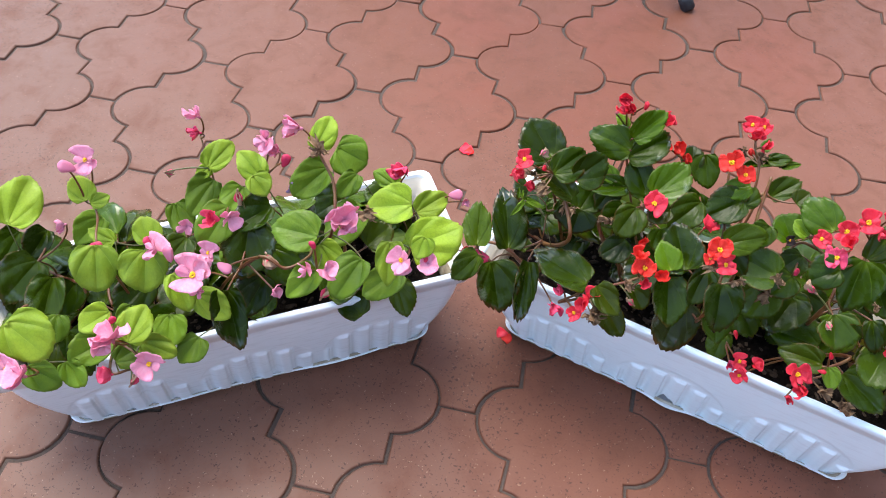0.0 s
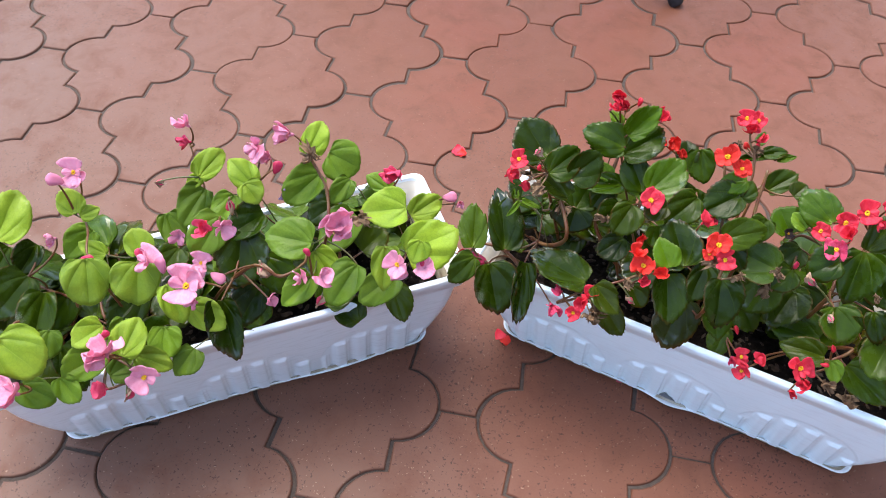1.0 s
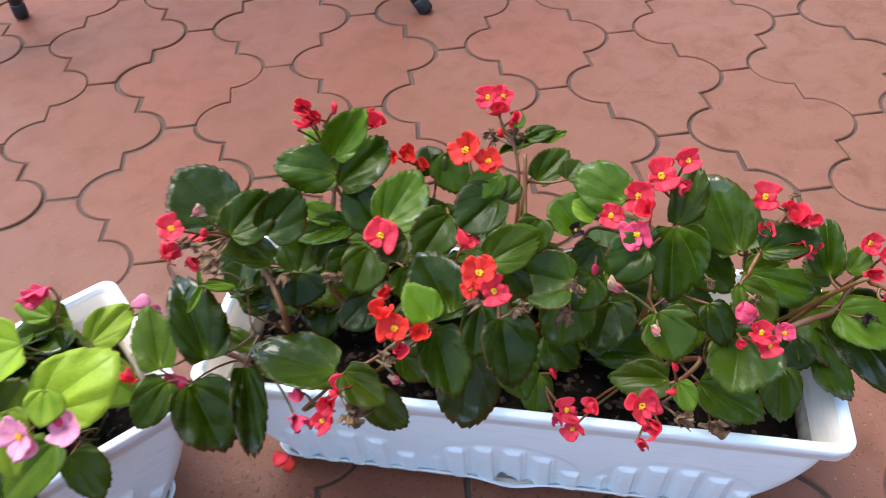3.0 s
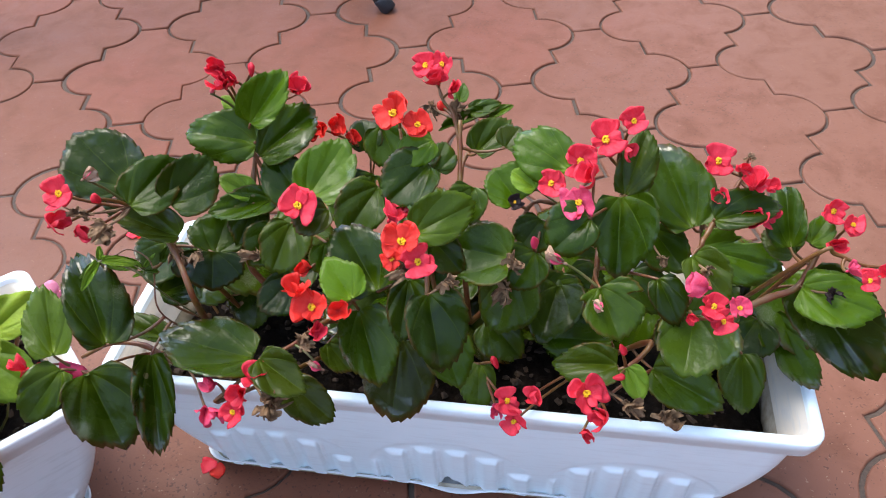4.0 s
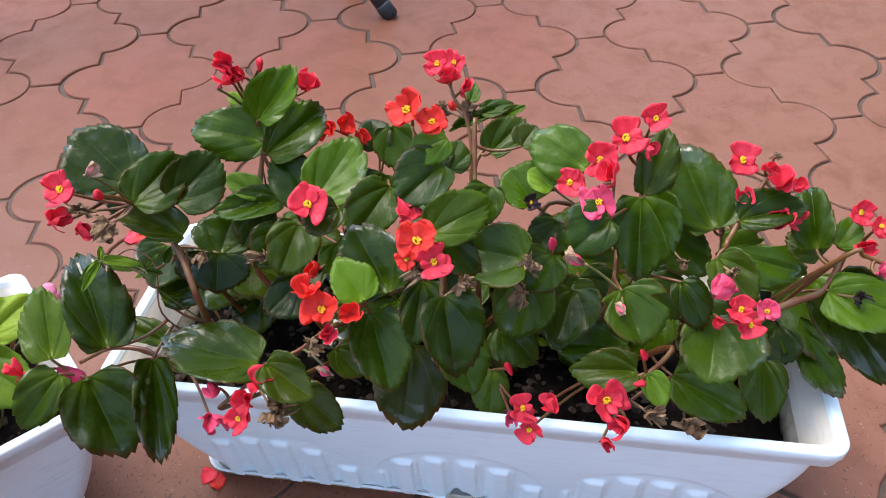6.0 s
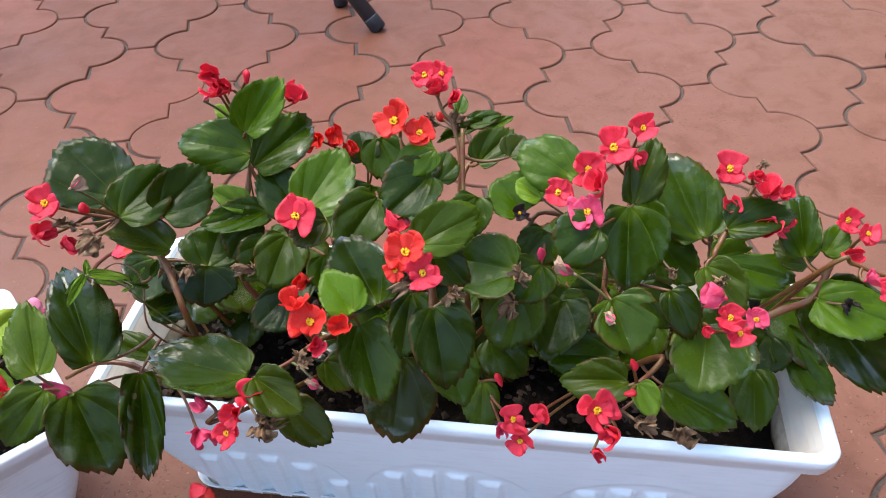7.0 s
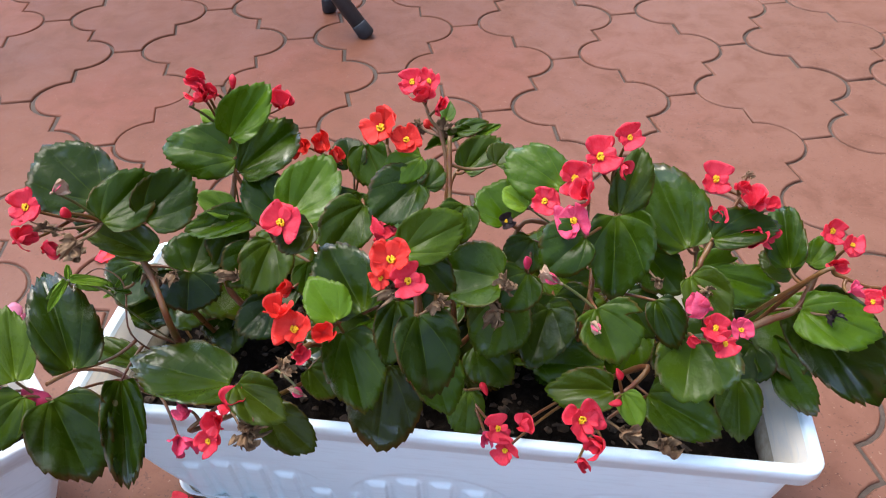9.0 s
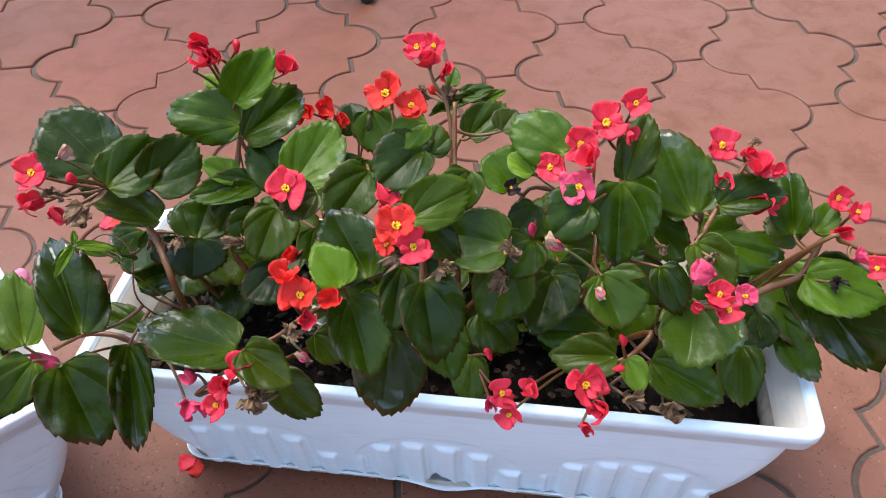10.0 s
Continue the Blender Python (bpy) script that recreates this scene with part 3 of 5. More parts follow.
def leaf_mesh(length, width, material, rnd, ragged=False):
    """A begonia leaf: lopsided heart, folded along its midrib, puffed between the veins, with a finely toothed rim."""
    light = material in (LEAF_LIGHT, LEAF_FRESH)
    skew = rnd.choice((-1, 1)) * rnd.uniform(0.04, 0.17)
    teeth = 22 if light else 25
    chips = [rnd.uniform(0.35, 1.3) for _ in range(teeth + 1)]
    bite = 0.032 if light else 0.056
    wave = [(rnd.randint(2, 5), rnd.uniform(0, 6.3), rnd.uniform(0.004, 0.016)) for _ in range(3)]
    soft = {LEAF_LIGHT: 0.75, LEAF_FRESH: 0.85}.get(material, 1.0)
    cup = rnd.uniform(-0.30, 0.30) * soft
    fold = rnd.uniform(0.10, 0.55) * soft
    droop = rnd.uniform(0.0, 0.40) * soft
    curl = rnd.uniform(-0.25, 0.25) * soft
    lean = rnd.uniform(-0.35, 0.35) * soft
    hood = rnd.uniform(0.0, 0.5) * soft
    crease = 0.0003 if not light else 0.003
    ripple = rnd.choice((4, 5, 6, 7))
    seed = rnd.uniform(0, 90)
    rim = rnd.uniform(0.5, 1.6)
    tip = rnd.uniform(0.0, 0.09)
    holes = [(rnd.uniform(0.5, 5.8), rnd.uniform(0.10, 0.22), rnd.uniform(0.15, 0.42)) for _ in range(4)] if ragged else []

    def edge(a):
        # a = 0 at the tip, pi at the notch behind the stalk
        c, s = math.cos(a), math.sin(a)
        x = 0.435 + 0.545 * c + tip * max(0.0, c) ** 10
        y = 0.50 * s * (1 - 0.09 * c) * (1 + skew * (1 if s > 0 else -1))
        # one lobe of the base reaches further back than the other
        x -= 0.30 * abs(skew) * max(0.0, -c) * max(0.0, s if skew > 0 else -s)
        near = max(0.0, 1 - abs(a - math.pi) / 0.62)
        x += (0.145 if not light else 0.175) * near ** 0.9
        turn = a * teeth / (2 * math.pi) + 1e-6
        saw = (turn if a < math.pi else -turn) % 1.0
        r = 1 - bite * saw ** 0.8 * chips[int(turn) % (teeth + 1)] * min(1.0, abs(a - math.pi) * 2) + sum(q * math.sin(n * a + p) for n, p, q in wave)
        for at, wide, deep in holes:
            d = abs(a - at)
            if d < wide:
                r -= deep * (1 - (d / wide) ** 2)
        return x * r, y * r

    def height(x, y, s):
        ang = fan(x, y) if s > 0 else 0.0
        puff = abs(math.sin(4.5 * ang)) ** 0.8
        valley = (y * y + crease) ** 0.5 - crease ** 0.5
        z = cup * (x - 0.45) ** 2 + cup * 1.2 * y * y - droop * max(0, x) ** 2 * 0.5 + curl * y * x + lean * y * abs(y)
        z += fold * valley * (1 - 0.25 * s) + hood * valley * max(0.0, 0.5 - x)
        z += (0.014 if not light else 0.022) * puff * math.sin(math.pi * min(1, s * 0.86)) ** 0.8
        z += (0.046 if light else 0.022) * s ** 3 * math.sin(ripple * ang + curl * 60) + 0.010 * rim * s ** 3 * math.sin(13 * ang + curl * 90) + 0.010 * rim * s ** 4 * math.sin(9 * ang + seed)
        z += 0.030 * noise.noise(Vector((x * 4, y * 4, seed))) + 0.010 * noise.noise(Vector((x * 12, y * 12, seed)))
        return z

    return blade_mesh("leaf", length, width, height, edge, material, 8, 4 * teeth)


def petal_mesh(name, shape, cup):
    """A petal one unit long."""
    rnd = random.Random(name)

    def edge(a):
        c, s = math.cos(a), math.sin(a)
        x = 0.5 + 0.5 * c
        y = 0.5 * s * (0.25 + 0.75 * x ** 0.7) * shape * 1.25
        return x * (1 + 0.02 * math.sin(5 * a)), y

    def height(x, y, s):
        ang = math.atan2(y, x + 0.05)
        return cup * (x * x * 0.7 + 1.1 * y * y) + 0.03 * math.sin(9 * y + 3 * x) + 0.06 * s ** 3 * math.sin(9 * ang + 1) + 0.03 * s ** 4 * math.sin(17 * ang) + 0.012 * math.sin(26 * ang)

    return blade_mesh(name, 1.0, 1.0, height, edge, None, 5, 26, 0.012)


PETALS = {}


def petal_of(kind, material):
    """The shared mesh of one kind of petal in one colour."""
    key = (kind, material.name)
    if key not in PETALS:
        shape, cup = {"broad": (1.75, 0.24), "narrow": (0.78, 0.12), "shell": (1.30, 0.50)}[kind]
        PETALS[key] = petal_mesh("petal", shape, cup)
        PETALS[key].materials.clear()
        PETALS[key].materials.append(material)
    return PETALS[key]


def stamens_mesh():
    bm = bmesh.new()
    rnd = random.Random(2)
    for _ in range(34):
        a, r = rnd.uniform(0, 6.28), 0.085 * rnd.random() ** 0.5
        tip = Vector((r * math.cos(a), r * math.sin(a), 0.12 - 5.0 * r * r + rnd.uniform(-0.02, 0.025)))
        tube(bm, [(tip.x * 0.3, tip.y * 0.3, 0.0), tip * 0.9, tip], [0.010, 0.014, 0.026], 5)
        bmesh.ops.create_icosphere(bm, subdivisions=1, radius=0.024, matrix=Matrix.Translation(tip))
    return finish(bm, "flower_center", YELLOW)


STAMENS = stamens_mesh()
PLANTS = {}


def begonia(tone, x, y):
    """An empty plant rooted at x, y."""
    label = {"pink": "begonia with light green leaves and pink flowers in planter", "red": "begonia with glossy dark green leaves and red flowers"}[tone]
    plant = thing(tone + "_begonia", label, "begonia", tone + " begonias in a planter", pose(x, y, 0.115))
    PLANTS[plant] = {"root": Vector((x, y, 0.115)), "joints": [], "stalk": STEM_RED}
    return plant


def weed(x, y):
    """A seedling rooted at x, y."""
    plant = thing("weed_seedling", "thin green weed seedling growing between the begonias", "weed", "", pose(x, y, 0.115))
    PLANTS[plant] = {"root": Vector((x, y, 0.115)), "joints": [], "stalk": STEM_GREEN}
    return plant


def under(plant, ob):
    ob.parent = plant
    ob.matrix_parent_inverse = plant.matrix_basis.inverted()
    return ob


def stem(plant, radius, *points):
    """A main stem, given from its top down, carried on into the soil."""
    know = PLANTS[plant]
    pts = [Vector(p) for p in points]
    foot = know["root"] + Vector((pick.uniform(-0.03, 0.03), pick.uniform(-0.02, 0.02), 0))
    if pts[-1].z > 0.135:
        low = (pts[-1] + foot) / 2 + (pts[-1] - pts[-2]) * 0.25
        low.z = min(low.z, pts[-1].z - 0.01)
        pts += [low, foot]
    fine = []
    for i in range(len(pts) - 1):
        p0, p1, p2, p3 = pts[max(i - 1, 0)], pts[i], pts[i + 1], pts[min(i + 2, len(pts) - 1)]
        for k in range(5):
            t = k / 5
            fine.append(0.5 * (2 * p1 + (p2 - p0) * t + (2 * p0 - 5 * p1 + 4 * p2 - p3) * t * t + (3 * p1 - p0 - 3 * p2 + p3) * t ** 3))
    fine.append(pts[-1])
    n = len(fine)
    bm = bmesh.new()
    radius = max(radius, 0.0005) * (1.0 if radius < 0.0008 else 1.45)
    radii = [radius * (0.75 + 0.5 * i / n) * (1.22 if i % 7 == 3 else 1.0) for i in range(n)]
    tube(bm, fine, radii, 9)
    under(plant, part("stem", bm, know["stalk"], plant))
    know["joints"] += fine


def stalk(plant, start, away, radius, material, name, limit=0.2):
    """A thin stalk from a leaf or flower back to the nearest joint of its plant."""
    know = PLANTS[plant]
    start = Vector(start)
    choices = [(p - start).length + (0.06 if p.z > start.z + 0.004 else 0.0) for p in know["joints"]]
    if choices and min(choices) < limit:
        goal = know["joints"][choices.index(min(choices))]
    else:
        # straight down into the soil
        goal = know["root"] * 0.72 + start * 0.28
        goal.z = 0.117
    gap = (goal - start).length
    if gap < 0.002:
        return
    bm = bmesh.new()
    tube(bm, bend(start, goal, Vector(away) * gap * 0.3 + Vector((0, 0.12 * gap, -0.14 * gap)), 7), [radius * (0.85 + 0.4 * k / 7) for k in range(8)], 7)
    under(plant, part(name, bm, material, plant))


def leaf(plant, x, y, z, rx, ry, rz, length, width, material, ragged=False):
    """A leaf whose stalk meets the blade at x, y, z."""
    m = pose(x, y, z, rx, ry, rz)
    glossy = material not in (LEAF_LIGHT, LEAF_FRESH)
    ob = part("leaf", leaf_mesh(length * (1.05 if glossy else 1.0), width * (1.14 if glossy else 1.05), material, pick, ragged), None, plant)
    ob.matrix_basis = m
    under(plant, ob)
    along = m.to_3x3() @ Vector((1, 0, 0))
    normal = m.to_3x3() @ Vector((0, 0, 1))
    stalk(plant, Vector((x, y, z)) - normal * 0.0008, -along * 0.5 - normal * 0.6, 0.0011 if glossy else 0.0008, PLANTS[plant]["stalk"] if glossy else STEM_GREEN, "leaf_stalk", 0.06)
    if z > 0.17:
        PLANTS[plant]["joints"].append(Vector((x, y, z)) - normal * 0.004)


def flower_pose(x, y, z, spread):
    face = Vector((pick.gauss(-0.05, spread), -0.62 + pick.gauss(0, spread * 0.6), 0.72 + pick.gauss(0, spread * 0.5))).normalized()
    turn = face.to_track_quat("Z", "Y").to_matrix().to_4x4()
    return Matrix.Translation((x, y, z)) @ turn @ pose(0, 0, 0, 0, 0, pick.uniform(0, 360)), face


def set_petals(flower, size, petals):
    for kind, material, spin, lift, reach in petals:
        ob = part("petal", petal_of(kind, material), None, flower)
        ob.matrix_basis = pose(0, 0, 0, 0, 0, spin) @ pose(0, 0, 0, pick.uniform(-16, 16), -lift, 0) @ Matrix.Diagonal((size * reach, size * reach * pick.uniform(0.80, 1.15), size * reach * pick.uniform(0.7, 1.7), 1))


def flower_base(plant, m, size, material):
    bm = bmesh.new()
    tube(bm, [(0, 0, -0.16 * size), (0, 0, -0.08 * size), (0, 0, 0.03 * size)], [0.03 * size, 0.07 * size, 0.05 * size], 8)
    ob = part("flower", bm, material, plant)
    ob.matrix_basis = m
    return under(plant, ob)


def open_flower(plant, x, y, z, size, material):
    size *= 0.92 if material is PINK else 0.92
    m, face = flower_pose(x, y, z, 0.18)
    flower = flower_base(plant, m, size, material)
    r = pick.uniform
    # clustered blooms overlap behind
    more = [("shell", material, a + r(-25, 25), r(-22, 4), r(0.40, 0.55)) for a in pick.sample((40, 130, 230, 320), 2 if material is not PINK else 1)]
    set_petals(flower, size, [("broad", material, r(-12, 12), r(8, 24), r(0.52, 0.6)), ("broad", material, 180 + r(-12, 12), r(8, 24), r(0.5, 0.6)),
                              ("narrow", material, 90 + r(-10, 10), r(14, 32), r(0.40, 0.5)), ("narrow", material, 270 + r(-10, 10), r(14, 32), r(0.40, 0.5))] + more)
    ob = part("flower_center", STAMENS, None, flower, "yellow flower center")
    k = size * (0.9 if material is PINK else 1.18)
    ob.matrix_basis = Matrix.Diagonal((k, k, k * 0.85, 1))
    stalk(plant, Vector((x, y, z)) - face * 0.14 * size, -face * 0.8, 0.0011, STEM_RED, "flower_stalk", 0.12)


def side_flower(plant, x, y, z, size, material):
    size *= 0.96 if material is PINK else 1.10
    m, face = flower_pose(x, y, z, 0.75)
    flower = flower_base(plant, m, size, material)
    r = pick.uniform
    if material is PINK:
        # loose, frilly blooms
        set_petals(flower, size, [(pick.choice(("broad", "shell", "narrow")), material, k * 72 + r(-25, 25), r(-5, 55), r(0.36, 0.60)) for k in range(5)])
    else:
        set_petals(flower, size, [("shell", material, r(-15, 15), r(20, 50), r(0.55, 0.68)), ("shell", material, 180 + r(-15, 15), r(20, 60), r(0.5, 0.65)),
                              ("narrow", material, 90 + r(-20, 20), r(10, 60), r(0.42, 0.58)), ("narrow", material, 270 + r(-20, 20), r(10, 60), r(0.38, 0.52)), ("shell", material, r(0, 360), r(30, 75), r(0.4, 0.55))])
    stalk(plant, Vector((x, y, z)) - face * 0.14 * size, -face * 0.8, 0.0011, STEM_RED, "flower_stalk", 0.12)


def faded_flower(plant, x, y, z, size, material):
    """A half-closed, fading flower that hangs its petals."""
    m, face = flower_pose(x, y, z, 0.6)
    m = m @ pose(0, 0, 0, 130, 0, 0)
    flower = flower_base(plant, m, size, material)
    r = pick.uniform
    set_petals(flower, size, [("shell", material, r(-15, 15), r(55, 75), r(0.7, 0.85)), ("shell", material, 180 + r(-15, 15), r(55, 75), r(0.65, 0.8)), ("narrow", ROSE if material is PALE else material, 95, r(50, 75), r(0.6, 0.75))])
    stalk(plant, (x, y, z), Vector((0, 0, 0.6)), 0.0009, STEM_GREEN, "flower_stalk", 0.12)


def bud(plant, x, y, z, size, material):
    """A closed bud: two shells pressed together."""
    m, face = flower_pose(x, y, z, 0.8)
    bm = bmesh.new()
    bmesh.ops.create_uvsphere(bm, u_segments=16, v_segments=10, radius=0.5 * size)
    for v in bm.verts:
        t = min(1.0, max(0.0, v.co.z / size + 0.5))
        grow = (1.12 - 0.62 * t ** 1.6) * (1 + 0.08 * math.sin(9 * t + 2 * v.co.x / size))
        v.co.x *= grow * 0.85
        v.co.y *= 0.52 * grow * (1 - 0.25 * math.exp(-(v.co.x / (0.07 * size)) ** 2))
        v.co.z *= 1.1
    ob = part("bud", bm, material, plant)
    ob.matrix_basis = m @ pose(0, 0, 0, 90, 0, 0)
    under(plant, ob)
    stalk(plant, Vector((x, y, z)) - face * 0.1 * size, Vector((0, 0, 0.5)), 0.0011, STEM_RED, "flower_stalk", 0.12)


def withered(plant, x, y, z, size, material):
    """A dried flower head of crumpled brown scraps."""
    size *= 1.15
    m, face = flower_pose(x, y, z, 0.7)
    bm = bmesh.new()
    for k in range(7):
        first = len(bm.verts)
        bm.from_mesh(petal_of(("narrow", "shell", "broad")[k % 3], material))
        bm.verts.ensure_lookup_table()
        turn = pose(0, 0, 0, pick.uniform(-60, 60), pick.uniform(-80, 60), 360 * k / 7 + pick.uniform(-20, 20)) @ Matrix.Diagonal((1, pick.uniform(0.5, 0.9), pick.uniform(1.5, 4.0), 1))
        reach = size * pick.uniform(0.28, 0.55)
        off = Vector((k * 3.7, size * 900, 1.0))
        for v in bm.verts[first:]:
            v.co = (turn @ (v.co + 0.16 * noise.noise_vector(v.co * 3.5 + off))) * reach
    ob = part("withered_flower", bm, material, plant, "dry brown flower head")
    ob.matrix_basis = m
    under(plant, ob)
    stalk(plant, (x, y, z), -face * 0.5, 0.0009, DEAD, "flower_stalk", 0.12)


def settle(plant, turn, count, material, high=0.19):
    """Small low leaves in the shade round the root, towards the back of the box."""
    # in the pink plants the darker material given stands in for that shade
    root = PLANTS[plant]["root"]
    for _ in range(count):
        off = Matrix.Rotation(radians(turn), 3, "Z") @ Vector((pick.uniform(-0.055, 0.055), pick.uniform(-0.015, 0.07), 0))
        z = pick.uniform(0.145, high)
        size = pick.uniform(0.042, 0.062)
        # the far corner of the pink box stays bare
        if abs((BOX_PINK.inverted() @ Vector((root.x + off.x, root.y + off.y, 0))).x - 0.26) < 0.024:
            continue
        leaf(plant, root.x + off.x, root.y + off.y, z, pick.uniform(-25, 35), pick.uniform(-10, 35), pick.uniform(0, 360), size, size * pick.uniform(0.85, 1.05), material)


# LEAF_DARK blades of the pink plants have their shade put into the colour
plant = begonia("pink", -0.454, -0.290)
stem(plant, 0.0013, (-0.486, -0.251, 0.189), (-0.446, -0.258, 0.188), (-0.413, -0.266, 0.188))
stem(plant, 0.0012, (-0.459, -0.349, 0.208), (-0.452, -0.339, 0.208), (-0.447, -0.315, 0.208))
leaf(plant, -0.474, -0.265, 0.279, 27, -23, 88, 0.058, 0.047, LEAF_LIGHT)
leaf(plant, -0.457, -0.268, 0.226, -32, 13, -108, 0.054, 0.046, LEAF_DARK)
leaf(plant, -0.438, -0.277, 0.213, -23, 26, -83, 0.058, 0.037, LEAF_DARK)
leaf(plant, -0.471, -0.224, 0.226, -28, 18, -100, 0.038, 0.028, LEAF_DARK)
leaf(plant, -0.417, -0.371, 0.263, 10, 30, -16, 0.053, 0.051, LEAF_LIGHT)
leaf(plant, -0.429, -0.257, 0.186, -26, 16, -101, 0.045, 0.034, LEAF_DARK)
leaf(plant, -0.516, -0.221, 0.207, -27, 19, -96, 0.045, 0.031, LEAF_DARK)
leaf(plant, -0.397, -0.329, 0.192, 0, 27, -39, 0.051, 0.034, LEAF_DARK)
leaf(plant, -0.411, -0.381, 0.198, 13, 24, -5, 0.038, 0.031, LEAF_FRESH)
leaf(plant, -0.410, -0.335, 0.185, -25, 13, -100, 0.042, 0.035, LEAF_DARK)
side_flower(plant, -0.379, -0.413, 0.245, 0.033, PINK)
open_flower(plant, -0.398, -0.409, 0.245, 0.028, PINK)
side_flower(plant, -0.428, -0.239, 0.264, 0.021, PINK)
leaf(plant, -0.398, -0.329, 0.227, -20, 27, -76, 0.031, 0.030, LEAF_FRESH)
leaf(plant, -0.376, -0.365, 0.198, 2, 28, -33, 0.033, 0.025, LEAF_FRESH)
leaf(plant, -0.478, -0.282, 0.198, -24, 24, -84, 0.037, 0.029, LEAF_DARK)
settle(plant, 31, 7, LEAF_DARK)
settle(plant, 31, 5, LEAF_MID, 0.205)

plant = begonia("pink", -0.364, -0.236)
stem(plant, 0.0009, (-0.445, -0.159, 0.270), (-0.421, -0.190, 0.269), (-0.395, -0.223, 0.269), (-0.372, -0.263, 0.269))
stem(plant, 0.0010, (-0.349, -0.312, 0.208), (-0.335, -0.331, 0.207), (-0.306, -0.342, 0.207), (-0.287, -0.348, 0.207))
stem(plant, 0.0011, (-0.294, -0.345, 0.195), (-0.314, -0.355, 0.190), (-0.331, -0.361, 0.188))
stem(plant, 0.0012, (-0.427, -0.208, 0.189), (-0.397, -0.245, 0.188), (-0.371, -0.280, 0.188))
leaf(plant, -0.411, -0.213, 0.280, -2, -39, 138, 0.030, 0.029, LEAF_LIGHT)
leaf(plant, -0.405, -0.214, 0.279, 33, -3, 48, 0.021, 0.018, LEAF_LIGHT)
leaf(plant, -0.367, -0.271, 0.284, -15, 34, -69, 0.049, 0.047, LEAF_LIGHT)
leaf(plant, -0.370, -0.240, 0.254, -21, -24, 178, 0.029, 0.021, LEAF_LIGHT)
leaf(plant, -0.336, -0.230, 0.250, 3, -38, 125, 0.031, 0.031, LEAF_LIGHT)
leaf(plant, -0.321, -0.255, 0.272, -15, 33, -74, 0.045, 0.050, LEAF_LIGHT)
leaf(plant, -0.407, -0.203, 0.244, -30, 12, -115, 0.040, 0.033, LEAF_FRESH)
leaf(plant, -0.331, -0.326, 0.251, -30, 3, -126, 0.033, 0.031, LEAF_LIGHT)
leaf(plant, -0.306, -0.346, 0.233, 24, -21, 83, 0.042, 0.035, LEAF_LIGHT)
leaf(plant, -0.304, -0.330, 0.211, 18, 18, 0, 0.039, 0.025, LEAF_LIGHT)
leaf(plant, -0.346, -0.329, 0.200, -27, 1, -128, 0.045, 0.038, LEAF_FRESH)
leaf(plant, -0.337, -0.251, 0.205, -28, 13, -113, 0.049, 0.039, LEAF_DARK)
leaf(plant, -0.289, -0.282, 0.203, -26, 6, -124, 0.049, 0.038, LEAF_DARK)
leaf(plant, -0.326, -0.353, 0.199, 26, -3, 54, 0.030, 0.027, LEAF_FRESH)
open_flower(plant, -0.408, -0.192, 0.324, 0.032, PINK)
bud(plant, -0.422, -0.207, 0.324, 0.017, PINK)
side_flower(plant, -0.305, -0.261, 0.284, 0.029, PINK)
bud(plant, -0.288, -0.263, 0.284, 0.017, PINK)
side_flower(plant, -0.311, -0.358, 0.255, 0.038, PINK)
side_flower(plant, -0.317, -0.367, 0.255, 0.023, PINK)
bud(plant, -0.322, -0.338, 0.255, 0.010, ROSE)
open_flower(plant, -0.283, -0.354, 0.213, 0.034, PINK)
side_flower(plant, -0.321, -0.371, 0.204, 0.020, ROSE)
faded_flower(plant, -0.298, -0.375, 0.198, 0.017, PALE)
bud(plant, -0.322, -0.246, 0.274, 0.012, ROSE)
bud(plant, -0.372, -0.265, 0.274, 0.013, ROSE)
leaf(plant, -0.288, -0.294, 0.218, -13, 27, -75, 0.037, 0.035, LEAF_FRESH)
leaf(plant, -0.346, -0.280, 0.197, -22, 23, -91, 0.033, 0.028, LEAF_FRESH)
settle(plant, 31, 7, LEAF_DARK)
settle(plant, 31, 5, LEAF_MID, 0.205)

plant = begonia("pink", -0.274, -0.182)
stem(plant, 0.0009, (-0.332, -0.085, 0.285), (-0.320, -0.101, 0.270), (-0.306, -0.121, 0.251), (-0.297, -0.151, 0.225))
stem(plant, 0.0010, (-0.259, -0.078, 0.264), (-0.261, -0.097, 0.249), (-0.258, -0.126, 0.224), (-0.253, -0.154, 0.200))
stem(plant, 0.0012, (-0.143, -0.225, 0.295), (-0.145, -0.233, 0.289), (-0.166, -0.247, 0.280), (-0.194, -0.244, 0.287))
leaf(plant, -0.302, -0.131, 0.282, 33, -22, 62, 0.043, 0.030, LEAF_LIGHT)
leaf(plant, -0.307, -0.118, 0.270, -32, 10, -131, 0.021, 0.016, LEAF_LIGHT)
leaf(plant, -0.238, -0.149, 0.303, 15, 29, -33, 0.026, 0.029, LEAF_LIGHT)
leaf(plant, -0.235, -0.183, 0.261, -13, 31, -82, 0.060, 0.054, LEAF_DARK)
leaf(plant, -0.302, -0.126, 0.258, -25, 22, -107, 0.048, 0.037, LEAF_FRESH)
leaf(plant, -0.230, -0.223, 0.331, -23, 21, -105, 0.050, 0.038, LEAF_FRESH)
leaf(plant, -0.229, -0.266, 0.245, -2, 35, -59, 0.061, 0.034, LEAF_DARK)
leaf(plant, -0.273, -0.285, 0.284, 3, 32, -46, 0.043, 0.029, LEAF_LIGHT)
leaf(plant, -0.253, -0.286, 0.253, 17, 21, -12, 0.041, 0.032, LEAF_LIGHT)
